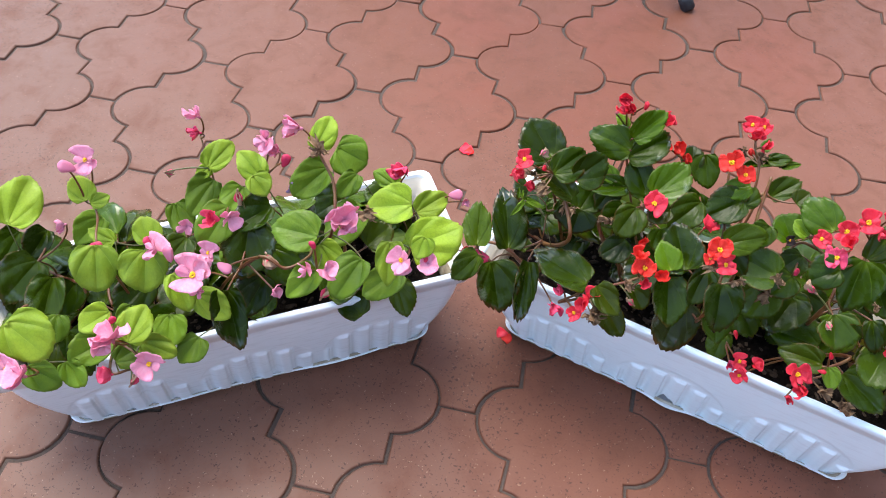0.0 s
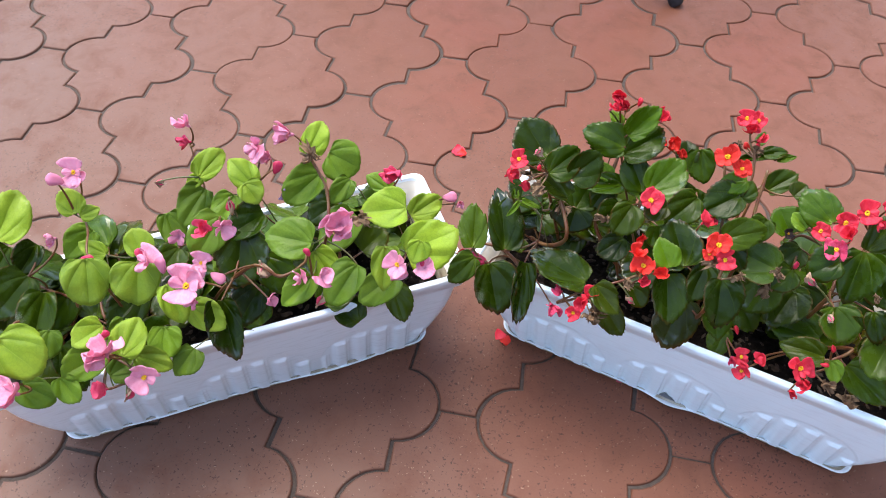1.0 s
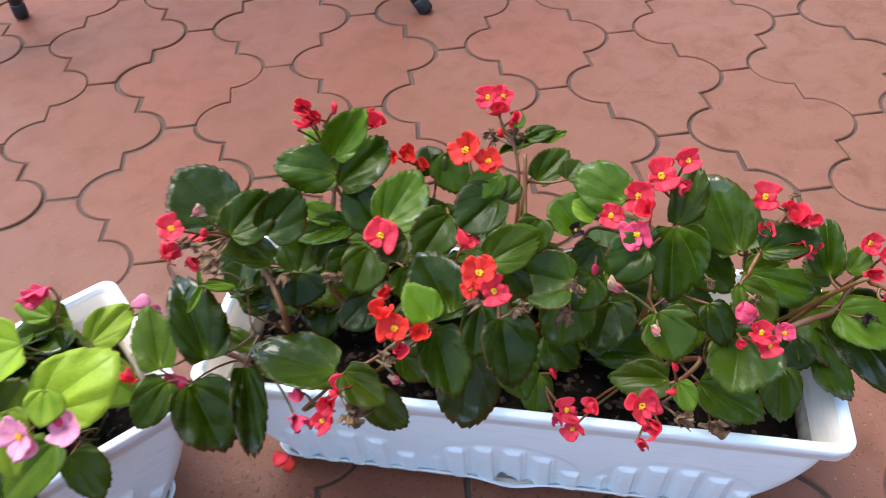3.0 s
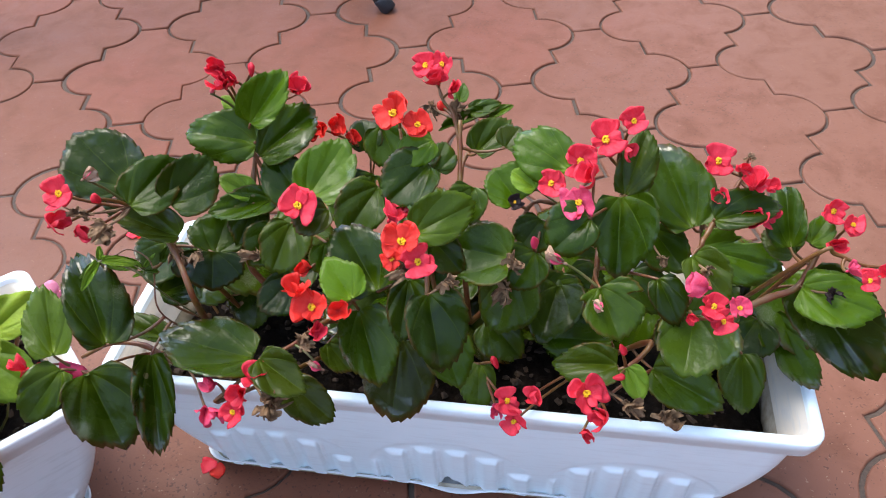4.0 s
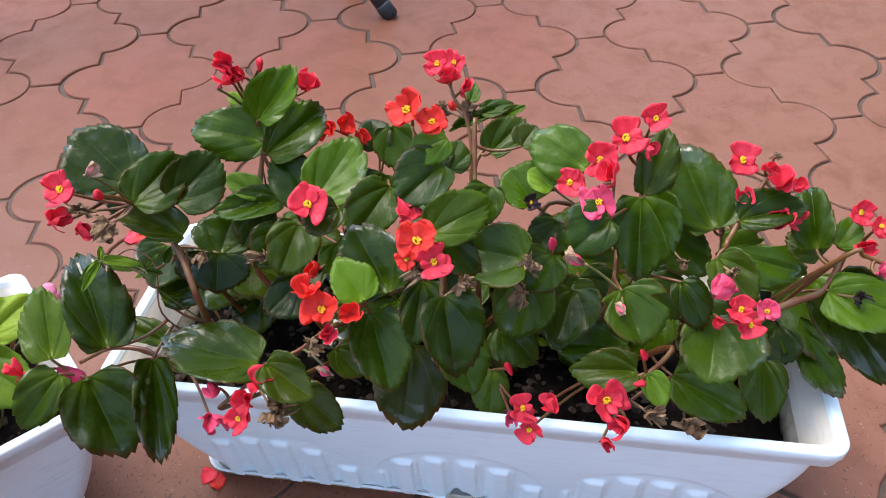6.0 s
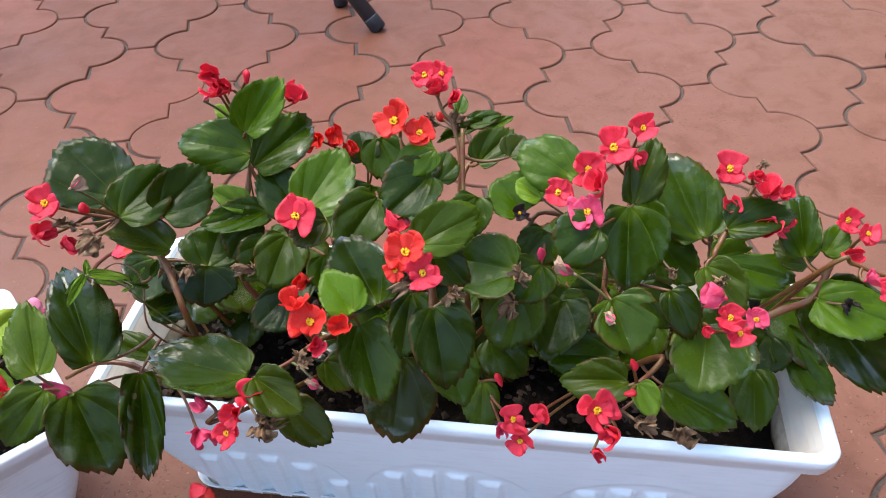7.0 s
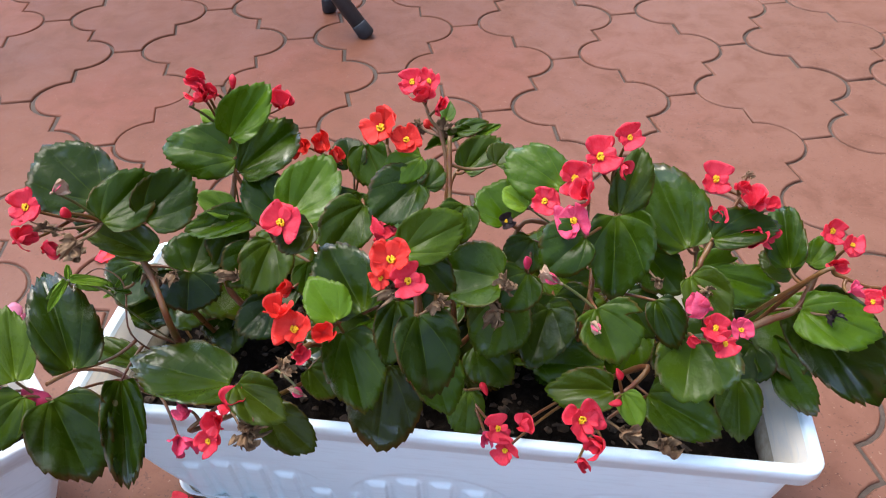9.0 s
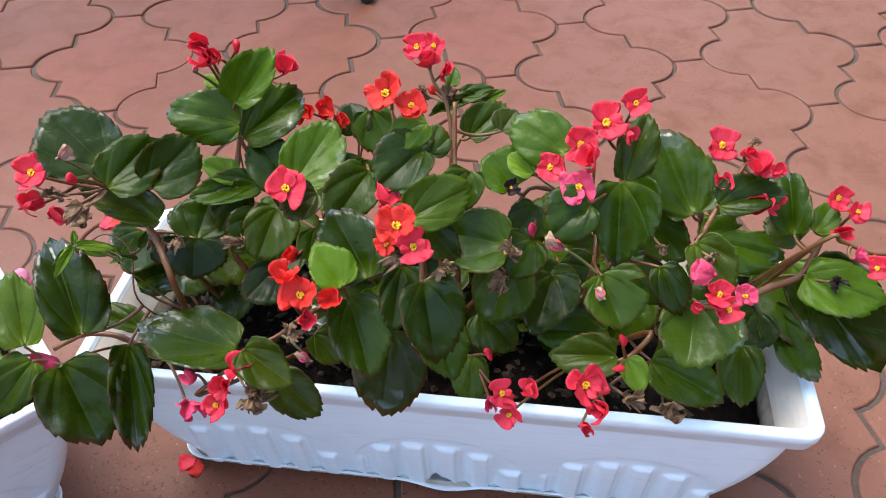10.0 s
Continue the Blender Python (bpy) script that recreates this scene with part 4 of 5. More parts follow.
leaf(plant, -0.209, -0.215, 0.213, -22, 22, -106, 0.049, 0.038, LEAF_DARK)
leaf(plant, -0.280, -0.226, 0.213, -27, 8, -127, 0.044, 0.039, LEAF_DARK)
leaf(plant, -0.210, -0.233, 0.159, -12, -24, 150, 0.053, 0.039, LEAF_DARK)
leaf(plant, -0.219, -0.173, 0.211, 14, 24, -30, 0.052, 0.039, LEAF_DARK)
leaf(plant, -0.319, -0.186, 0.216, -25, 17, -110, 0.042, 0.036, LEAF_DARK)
leaf(plant, -0.264, -0.130, 0.261, -21, 24, -101, 0.045, 0.035, LEAF_FRESH)
leaf(plant, -0.346, -0.151, 0.231, 0, 31, -52, 0.043, 0.032, LEAF_FRESH)
side_flower(plant, -0.330, -0.083, 0.313, 0.028, PINK)
side_flower(plant, -0.325, -0.097, 0.301, 0.020, ROSE)
faded_flower(plant, -0.249, -0.168, 0.295, 0.019, PALE)
side_flower(plant, -0.218, -0.245, 0.342, 0.025, PINK)
side_flower(plant, -0.233, -0.251, 0.340, 0.024, ROSE)
open_flower(plant, -0.245, -0.292, 0.298, 0.043, PINK)
side_flower(plant, -0.236, -0.303, 0.287, 0.019, PINK)
side_flower(plant, -0.173, -0.265, 0.262, 0.021, PINK)
side_flower(plant, -0.298, -0.206, 0.264, 0.023, PINK)
open_flower(plant, -0.234, -0.272, 0.313, 0.023, PINK)
bud(plant, -0.216, -0.279, 0.304, 0.015, PINK)
faded_flower(plant, -0.188, -0.241, 0.289, 0.020, PALE)
faded_flower(plant, -0.349, -0.147, 0.278, 0.014, PALE)
leaf(plant, -0.257, -0.299, 0.194, -23, 14, -109, 0.033, 0.031, LEAF_FRESH)
leaf(plant, -0.261, -0.172, 0.218, -21, 27, -97, 0.036, 0.034, LEAF_FRESH)
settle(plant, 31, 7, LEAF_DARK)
settle(plant, 31, 5, LEAF_MID, 0.205)

plant = begonia("pink", -0.184, -0.128)
stem(plant, 0.0012, (-0.166, -0.131, 0.346), (-0.150, -0.145, 0.332), (-0.139, -0.158, 0.320), (-0.132, -0.189, 0.293))
stem(plant, 0.0013, (-0.152, -0.128, 0.287), (-0.137, -0.159, 0.260), (-0.125, -0.181, 0.239))
leaf(plant, -0.240, -0.127, 0.279, -20, -33, 154, 0.038, 0.032, LEAF_LIGHT)
leaf(plant, -0.162, -0.143, 0.357, 26, -34, 72, 0.039, 0.028, LEAF_LIGHT)
leaf(plant, -0.159, -0.089, 0.311, 36, 19, -5, 0.039, 0.048, LEAF_FRESH)
leaf(plant, -0.159, -0.122, 0.309, -30, 18, -128, 0.050, 0.038, LEAF_FRESH)
leaf(plant, -0.142, -0.211, 0.297, -25, -11, -176, 0.048, 0.046, LEAF_FRESH)
leaf(plant, -0.217, -0.159, 0.269, -29, 9, -133, 0.046, 0.035, LEAF_DARK)
leaf(plant, -0.142, -0.207, 0.281, 14, 29, -40, 0.046, 0.031, LEAF_LIGHT)
leaf(plant, -0.094, -0.212, 0.277, -19, 22, -111, 0.052, 0.038, LEAF_FRESH)
leaf(plant, -0.132, -0.245, 0.286, -25, 15, -124, 0.040, 0.030, LEAF_FRESH)
leaf(plant, -0.116, -0.139, 0.271, -23, 20, -120, 0.056, 0.041, LEAF_FRESH)
leaf(plant, -0.105, -0.160, 0.235, 23, -18, 54, 0.035, 0.036, LEAF_DARK)
leaf(plant, -0.150, -0.200, 0.291, -26, 21, -118, 0.024, 0.019, LEAF_LIGHT)
leaf(plant, -0.141, -0.199, 0.172, 20, -18, 61, 0.055, 0.041, LEAF_DARK)
leaf(plant, -0.163, -0.066, 0.205, -28, 13, -135, 0.041, 0.043, LEAF_DARK)
leaf(plant, -0.103, -0.200, 0.152, -15, -21, 147, 0.044, 0.034, LEAF_DARK)
side_flower(plant, -0.252, -0.078, 0.291, 0.040, PINK)
side_flower(plant, -0.235, -0.085, 0.282, 0.023, PINK)
bud(plant, -0.224, -0.091, 0.276, 0.015, ROSE)
side_flower(plant, -0.181, -0.137, 0.375, 0.033, PINK)
side_flower(plant, -0.110, -0.208, 0.331, 0.038, PINK)
side_flower(plant, -0.107, -0.217, 0.324, 0.023, PINK)
side_flower(plant, -0.139, -0.256, 0.297, 0.022, PINK)
side_flower(plant, -0.115, -0.261, 0.311, 0.025, PINK)
bud(plant, -0.137, -0.236, 0.313, 0.010, ROSE)
faded_flower(plant, -0.133, -0.242, 0.232, 0.019, PALE)
faded_flower(plant, -0.191, -0.150, 0.304, 0.020, LILAC)
withered(plant, -0.097, -0.177, 0.312, 0.018, DEAD)
withered(plant, -0.155, -0.146, 0.360, 0.018, DEAD)
leaf(plant, -0.196, -0.137, 0.219, -15, 30, -92, 0.035, 0.032, LEAF_FRESH)
settle(plant, 31, 7, LEAF_DARK)
settle(plant, 31, 5, LEAF_MID, 0.205)

plant = begonia("pink", -0.094, -0.074)
stem(plant, 0.0010, (-0.104, -0.005, 0.207), (-0.108, -0.026, 0.190), (-0.106, -0.060, 0.161))
stem(plant, 0.0011, (-0.106, -0.060, 0.161), (-0.081, -0.043, 0.172), (-0.062, -0.027, 0.182))
leaf(plant, -0.106, -0.032, 0.207, -26, -19, 163, 0.034, 0.026, LEAF_FRESH)
leaf(plant, -0.129, -0.112, 0.299, -22, 23, -116, 0.033, 0.025, LEAF_FRESH)
leaf(plant, -0.054, -0.155, 0.313, -31, 1, -162, 0.046, 0.044, LEAF_LIGHT)
leaf(plant, -0.073, -0.052, 0.188, 26, -17, 43, 0.046, 0.034, LEAF_LIGHT)
leaf(plant, -0.047, -0.188, 0.281, 29, -13, 34, 0.060, 0.053, LEAF_LIGHT)
leaf(plant, -0.030, -0.194, 0.311, -12, 30, -100, 0.023, 0.025, LEAF_LIGHT)
leaf(plant, -0.069, -0.189, 0.286, -4, 33, -81, 0.044, 0.031, LEAF_LIGHT)
leaf(plant, -0.064, -0.174, 0.221, -24, 15, -133, 0.050, 0.038, LEAF_FRESH)
leaf(plant, -0.072, -0.157, 0.176, 11, 31, -55, 0.041, 0.031, LEAF_DARK)
leaf(plant, -0.061, -0.093, 0.210, 20, 21, -33, 0.054, 0.042, LEAF_FRESH)
side_flower(plant, -0.092, -0.039, 0.249, 0.028, ROSE)
open_flower(plant, -0.050, -0.213, 0.289, 0.032, PINK)
side_flower(plant, -0.022, -0.210, 0.288, 0.024, PINK)
bud(plant, -0.027, -0.205, 0.293, 0.012, ROSE)
bud(plant, -0.029, -0.024, 0.204, 0.017, PINK)
side_flower(plant, -0.013, -0.033, 0.204, 0.014, PINK)
settle(plant, 31, 7, LEAF_DARK)
settle(plant, 31, 5, LEAF_MID, 0.205)

plant = begonia("red", 0.105, -0.006)
stem(plant, 0.0015, (0.081, -0.071, 0.318), (0.093, -0.077, 0.313), (0.108, -0.096, 0.294), (0.118, -0.120, 0.269))
stem(plant, 0.0012, (0.060, -0.068, 0.320), (0.072, -0.067, 0.322), (0.081, -0.071, 0.318))
stem(plant, 0.0016, (0.000, -0.077, 0.175), (0.024, -0.072, 0.182), (0.052, -0.077, 0.180), (0.080, -0.091, 0.167))
stem(plant, 0.0006, (0.057, -0.085, 0.282), (0.071, -0.081, 0.288), (0.084, -0.086, 0.283), (0.088, -0.094, 0.275), (0.089, -0.113, 0.255))
leaf(plant, 0.082, -0.064, 0.332, -19, -38, 142, 0.047, 0.050, LEAF_DARK)
leaf(plant, 0.087, -0.087, 0.332, 36, -19, 44, 0.041, 0.034, LEAF_DARK)
leaf(plant, 0.111, -0.082, 0.326, 41, -22, 40, 0.041, 0.035, LEAF_DARK)
leaf(plant, 0.158, -0.001, 0.340, -29, -33, 147, 0.019, 0.014, LEAF_FRESH)
leaf(plant, 0.125, -0.068, 0.265, -17, 39, -98, 0.027, 0.047, LEAF_DARK)
leaf(plant, 0.125, -0.064, 0.260, 23, -29, 66, 0.031, 0.038, LEAF_DARK)
leaf(plant, 0.054, -0.134, 0.249, 8, -43, 107, 0.065, 0.039, LEAF_DARK)
leaf(plant, 0.038, -0.145, 0.234, -2, 42, -62, 0.056, 0.047, LEAF_DARK)
leaf(plant, 0.078, -0.131, 0.229, -16, 39, -88, 0.068, 0.026, LEAF_DARK)
leaf(plant, 0.018, -0.137, 0.247, 16, -38, 97, 0.047, 0.029, LEAF_MID)
leaf(plant, 0.022, -0.144, 0.240, -34, 16, -123, 0.038, 0.028, LEAF_MID)
leaf(plant, 0.112, -0.090, 0.302, -27, -24, 163, 0.049, 0.023, LEAF_MID)
leaf(plant, 0.073, -0.086, 0.196, -16, -18, 157, 0.042, 0.020, LEAF_DARK)
open_flower(plant, 0.054, -0.102, 0.358, 0.022, RED)
side_flower(plant, 0.045, -0.111, 0.341, 0.019, RED)
side_flower(plant, 0.061, -0.117, 0.336, 0.014, RED)
bud(plant, 0.077, -0.107, 0.355, 0.008, RED)
faded_flower(plant, 0.070, -0.097, 0.364, 0.012, PALE)
withered(plant, 0.081, -0.119, 0.342, 0.018, DEAD)
withered(plant, 0.068, -0.112, 0.348, 0.014, DEAD)
side_flower(plant, 0.149, 0.002, 0.376, 0.019, RED)
side_flower(plant, 0.152, -0.007, 0.367, 0.018, RED)
faded_flower(plant, 0.141, -0.009, 0.364, 0.006, PALE)
side_flower(plant, 0.115, -0.167, 0.206, 0.022, ROSE)
bud(plant, 0.025, -0.139, 0.230, 0.020, ROSE)
side_flower(plant, 0.010, -0.134, 0.233, 0.016, RED)
side_flower(plant, -0.007, -0.133, 0.232, 0.017, RED)
withered(plant, 0.076, -0.119, 0.336, 0.014, DEAD)
withered(plant, 0.116, -0.073, 0.269, 0.017, DEAD)
withered(plant, 0.104, -0.072, 0.269, 0.017, DEAD)
leaf(plant, 0.051, -0.085, 0.281, -38, 20, -129, 0.023, 0.010, LEAF_MID)
leaf(plant, 0.059, -0.090, 0.286, 33, 17, 0, 0.021, 0.010, LEAF_MID)
leaf(plant, 0.053, -0.088, 0.285, 14, -35, 93, 0.011, 0.004, LEAF_MID)
leaf(plant, 0.096, -0.094, 0.284, 24, -28, 67, 0.012, 0.005, LEAF_DARK)
leaf(plant, 0.092, -0.096, 0.277, -32, -17, 177, 0.011, 0.003, LEAF_MID)
settle(plant, -15, 11, LEAF_DARK, 0.215)

plant = begonia("red", 0.206, -0.033)
stem(plant, 0.0016, (0.163, -0.015, 0.311), (0.158, -0.034, 0.290), (0.157, -0.054, 0.268), (0.151, -0.073, 0.247))
stem(plant, 0.0009, (0.160, 0.010, 0.351), (0.161, -0.006, 0.334), (0.164, -0.023, 0.317))
stem(plant, 0.0011, (0.156, -0.143, 0.223), (0.137, -0.152, 0.212), (0.122, -0.159, 0.203))
stem(plant, 0.0014, (0.200, -0.040, 0.284), (0.192, -0.062, 0.260), (0.180, -0.084, 0.235))
stem(plant, 0.0012, (0.158, -0.148, 0.229), (0.182, -0.143, 0.237), (0.207, -0.135, 0.248))
leaf(plant, 0.167, -0.024, 0.329, -36, -15, 174, 0.048, 0.035, LEAF_MID)
leaf(plant, 0.166, -0.020, 0.343, 46, -34, 37, 0.042, 0.028, LEAF_MID)
leaf(plant, 0.166, -0.017, 0.311, 34, -18, 34, 0.054, 0.035, LEAF_DARK)
leaf(plant, 0.157, -0.037, 0.290, -29, -27, 155, 0.027, 0.019, LEAF_FRESH)
leaf(plant, 0.172, -0.038, 0.285, -32, -2, -170, 0.046, 0.025, LEAF_DARK)
leaf(plant, 0.196, -0.046, 0.287, -22, -40, 131, 0.043, 0.034, LEAF_DARK)
leaf(plant, 0.201, -0.055, 0.297, 31, -29, 45, 0.048, 0.040, LEAF_MID)
leaf(plant, 0.149, -0.136, 0.218, -12, -14, 162, 0.066, 0.047, LEAF_DARK)
leaf(plant, 0.158, -0.152, 0.236, 18, 23, -37, 0.037, 0.028, LEAF_MID)
leaf(plant, 0.172, -0.145, 0.197, 21, 28, -40, 0.041, 0.029, LEAF_DARK)
leaf(plant, 0.231, -0.139, 0.260, 4, 35, -79, 0.051, 0.037, LEAF_DARK)
leaf(plant, 0.228, -0.149, 0.282, -15, -35, 122, 0.030, 0.027, LEAF_MID)
leaf(plant, 0.253, -0.058, 0.302, -31, 29, -138, 0.043, 0.034, LEAF_DARK)
leaf(plant, 0.186, -0.067, 0.284, -23, 30, -119, 0.038, 0.034, LEAF_DARK)
leaf(plant, 0.217, -0.092, 0.314, -33, 15, -151, 0.026, 0.023, LEAF_DARK)
leaf(plant, 0.183, -0.087, 0.249, -29, 17, -140, 0.035, 0.030, LEAF_DARK)
leaf(plant, 0.260, 0.038, 0.289, 14, 40, -70, 0.038, 0.033, LEAF_DARK)
leaf(plant, 0.249, 0.025, 0.277, -7, -40, 102, 0.027, 0.026, LEAF_DARK)
leaf(plant, 0.202, -0.121, 0.208, 16, 29, -51, 0.027, 0.025, LEAF_DARK)
leaf(plant, 0.212, -0.038, 0.281, -29, -26, 149, 0.031, 0.030, LEAF_DARK)
leaf(plant, 0.251, -0.043, 0.302, -19, 35, -118, 0.035, 0.036, LEAF_DARK)
leaf(plant, 0.158, -0.039, 0.284, -24, 29, -119, 0.033, 0.027, LEAF_DARK)
leaf(plant, 0.174, -0.061, 0.272, -30, 19, -138, 0.031, 0.029, LEAF_DARK)
leaf(plant, 0.213, -0.099, 0.290, 11, 35, -64, 0.027, 0.028, LEAF_DARK)
side_flower(plant, 0.160, -0.006, 0.369, 0.014, RED)
bud(plant, 0.172, -0.001, 0.375, 0.010, RED)
side_flower(plant, 0.200, 0.013, 0.345, 0.020, RED)
side_flower(plant, 0.211, 0.027, 0.300, 0.020, SCARLET)
side_flower(plant, 0.225, 0.028, 0.302, 0.020, SCARLET)
side_flower(plant, 0.235, 0.018, 0.293, 0.014, SCARLET)
open_flower(plant, 0.198, -0.095, 0.322, 0.027, RED)
side_flower(plant, 0.200, -0.119, 0.287, 0.015, SCARLET)
open_flower(plant, 0.202, -0.151, 0.281, 0.026, SCARLET)
side_flower(plant, 0.192, -0.144, 0.288, 0.019, SCARLET)
side_flower(plant, 0.219, -0.155, 0.279, 0.018, SCARLET)
side_flower(plant, 0.203, -0.162, 0.270, 0.015, RED)
withered(plant, 0.189, -0.154, 0.248, 0.013, DEAD)
faded_flower(plant, 0.201, -0.166, 0.234, 0.013, PALE)
side_flower(plant, 0.123, -0.155, 0.219, 0.016, ROSE)
side_flower(plant, 0.153, -0.163, 0.227, 0.020, RED)
side_flower(plant, 0.147, -0.176, 0.231, 0.020, RED)
open_flower(plant, 0.139, -0.184, 0.222, 0.019, RED)
withered(plant, 0.160, -0.177, 0.213, 0.023, DEAD)
withered(plant, 0.188, -0.152, 0.247, 0.013, DEAD)
withered(plant, 0.160, -0.082, 0.270, 0.015, DEAD)
withered(plant, 0.164, -0.173, 0.217, 0.020, DEAD)
settle(plant, -15, 11, LEAF_DARK, 0.215)

plant = begonia("red", 0.307, -0.060)
stem(plant, 0.0011, (0.348, -0.002, 0.306), (0.338, -0.008, 0.298), (0.323, -0.016, 0.289), (0.316, -0.033, 0.269))
stem(plant, 0.0014, (0.317, -0.040, 0.341), (0.313, -0.064, 0.315), (0.309, -0.094, 0.282))
stem(plant, 0.0014, (0.394, -0.080, 0.280), (0.366, -0.073, 0.284), (0.350, -0.091, 0.263), (0.344, -0.108, 0.245))
stem(plant, 0.0012, (0.208, -0.128, 0.252), (0.224, -0.127, 0.255), (0.241, -0.118, 0.266), (0.251, -0.106, 0.280))
stem(plant, 0.0011, (0.310, 0.046, 0.317), (0.313, 0.037, 0.308), (0.320, 0.027, 0.298), (0.320, -0.001, 0.267))
stem(plant, 0.0011, (0.273, -0.038, 0.338), (0.275, -0.050, 0.324), (0.280, -0.070, 0.303), (0.282, -0.095, 0.276))
stem(plant, 0.0014, (0.280, -0.133, 0.310), (0.278, -0.156, 0.286), (0.271, -0.178, 0.262))
leaf(plant, 0.257, -0.135, 0.218, -10, 34, -105, 0.057, 0.048, LEAF_DARK)
leaf(plant, 0.278, -0.164, 0.294, 4, 34, -86, 0.046, 0.037, LEAF_DARK)
leaf(plant, 0.245, -0.139, 0.277, -14, -36, 117, 0.050, 0.041, LEAF_DARK)
leaf(plant, 0.291, -0.068, 0.324, -27, 18, -150, 0.040, 0.037, LEAF_DARK)
leaf(plant, 0.275, -0.125, 0.313, 33, -14, 16, 0.042, 0.030, LEAF_MID)
leaf(plant, 0.338, -0.130, 0.285, -30, -7, 160, 0.041, 0.043, LEAF_DARK)
leaf(plant, 0.345, -0.098, 0.237, -8, 39, -114, 0.045, 0.042, LEAF_DARK)
leaf(plant, 0.352, -0.085, 0.296, -24, -29, 122, 0.031, 0.035, LEAF_MID)
leaf(plant, 0.330, -0.028, 0.301, 31, -27, 28, 0.036, 0.024, LEAF_DARK)
leaf(plant, 0.295, -0.058, 0.339, -29, 10, -164, 0.027, 0.023, LEAF_MID)
leaf(plant, 0.337, 0.057, 0.283, 34, -10, 6, 0.026, 0.017, LEAF_DARK)
leaf(plant, 0.353, 0.052, 0.279, 32, -14, 12, 0.021, 0.010, LEAF_MID)
leaf(plant, 0.349, 0.056, 0.280, -27, 8, -172, 0.038, 0.011, LEAF_MID)
leaf(plant, 0.329, 0.064, 0.289, 17, -45, 60, 0.015, 0.012, LEAF_MID)
leaf(plant, 0.315, -0.136, 0.181, -3, 34, -102, 0.034, 0.026, LEAF_MID)
leaf(plant, 0.284, -0.155, 0.249, 11, 31, -75, 0.039, 0.032, LEAF_DARK)
leaf(plant, 0.267, -0.133, 0.277, -11, 33, -108, 0.040, 0.026, LEAF_DARK)
leaf(plant, 0.285, -0.116, 0.300, 24, 27, -50, 0.031, 0.025, LEAF_DARK)
leaf(plant, 0.326, -0.111, 0.202, 24, 23, -52, 0.035, 0.035, LEAF_DARK)
leaf(plant, 0.273, -0.064, 0.319, 35, -18, 22, 0.029, 0.024, LEAF_DARK)
leaf(plant, 0.347, -0.058, 0.326, 25, -32, 38, 0.018, 0.024, LEAF_DARK)
leaf(plant, 0.295, -0.066, 0.318, 16, -36, 59, 0.022, 0.020, LEAF_DARK)
leaf(plant, 0.281, -0.064, 0.314, -25, 28, -136, 0.022, 0.024, LEAF_DARK)
leaf(plant, 0.318, -0.097, 0.324, -14, 34, -121, 0.026, 0.026, LEAF_DARK)
open_flower(plant, 0.301, 0.050, 0.335, 0.023, RED)
open_flower(plant, 0.314, 0.049, 0.335, 0.021, RED)
side_flower(plant, 0.309, 0.040, 0.325, 0.021, RED)
side_flower(plant, 0.318, 0.034, 0.319, 0.017, RED)
bud(plant, 0.313, 0.048, 0.296, 0.011, SCARLET)
withered(plant, 0.304, 0.049, 0.296, 0.012, DEAD)
withered(plant, 0.324, 0.043, 0.292, 0.014, DEAD)
open_flower(plant, 0.270, -0.048, 0.358, 0.029, SCARLET)
open_flower(plant, 0.285, -0.058, 0.353, 0.021, SCARLET)
side_flower(plant, 0.259, -0.094, 0.301, 0.020, RED)
open_flower(plant, 0.265, -0.152, 0.332, 0.026, SCARLET)
open_flower(plant, 0.273, -0.162, 0.322, 0.022, RED)
open_flower(plant, 0.258, -0.159, 0.324, 0.015, SCARLET)
open_flower(plant, 0.328, -0.180, 0.191, 0.021, RED)
side_flower(plant, 0.320, -0.184, 0.186, 0.011, ROSE)
bud(plant, 0.326, -0.143, 0.189, 0.010, RED)
withered(plant, 0.338, -0.137, 0.285, 0.015, DEAD)
open_flower(plant, 0.349, -0.088, 0.299, 0.012, BLACKENED)
withered(plant, 0.265, -0.160, 0.313, 0.014, DEAD)
withered(plant, 0.332, -0.147, 0.274, 0.019, DEAD)
withered(plant, 0.291, -0.168, 0.307, 0.012, DEAD)
settle(plant, -15, 11, LEAF_DARK, 0.215)

plant = begonia("red", 0.409, -0.087)
stem(plant, 0.0014, (0.424, -0.085, 0.319), (0.423, -0.100, 0.303), (0.405, -0.119, 0.280), (0.399, -0.135, 0.263))
stem(plant, 0.0013, (0.388, -0.194, 0.207), (0.403, -0.186, 0.217), (0.416, -0.184, 0.221), (0.431, -0.175, 0.232))
leaf(plant, 0.364, -0.087, 0.309, -31, -22, 137, 0.022, 0.017, LEAF_FRESH)
leaf(plant, 0.387, -0.085, 0.322, -37, -22, 140, 0.043, 0.036, LEAF_MID)
leaf(plant, 0.419, -0.109, 0.311, 5, 40, -104, 0.051, 0.041, LEAF_MID)
leaf(plant, 0.424, -0.104, 0.309, 10, -44, 54, 0.045, 0.025, LEAF_DARK)
leaf(plant, 0.435, -0.178, 0.205, 27, 6, -42, 0.050, 0.037, LEAF_DARK)
leaf(plant, 0.410, -0.190, 0.226, 18, 24, -77, 0.024, 0.018, LEAF_FRESH)
leaf(plant, 0.406, -0.182, 0.220, -26, 3, 165, 0.041, 0.028, LEAF_DARK)
leaf(plant, 0.419, -0.133, 0.186, -27, 2, 165, 0.054, 0.041, LEAF_DARK)
leaf(plant, 0.390, -0.134, 0.318, -25, 24, -156, 0.032, 0.033, LEAF_DARK)
leaf(plant, 0.388, -0.176, 0.295, 15, 24, -80, 0.035, 0.037, LEAF_DARK, ragged=True)
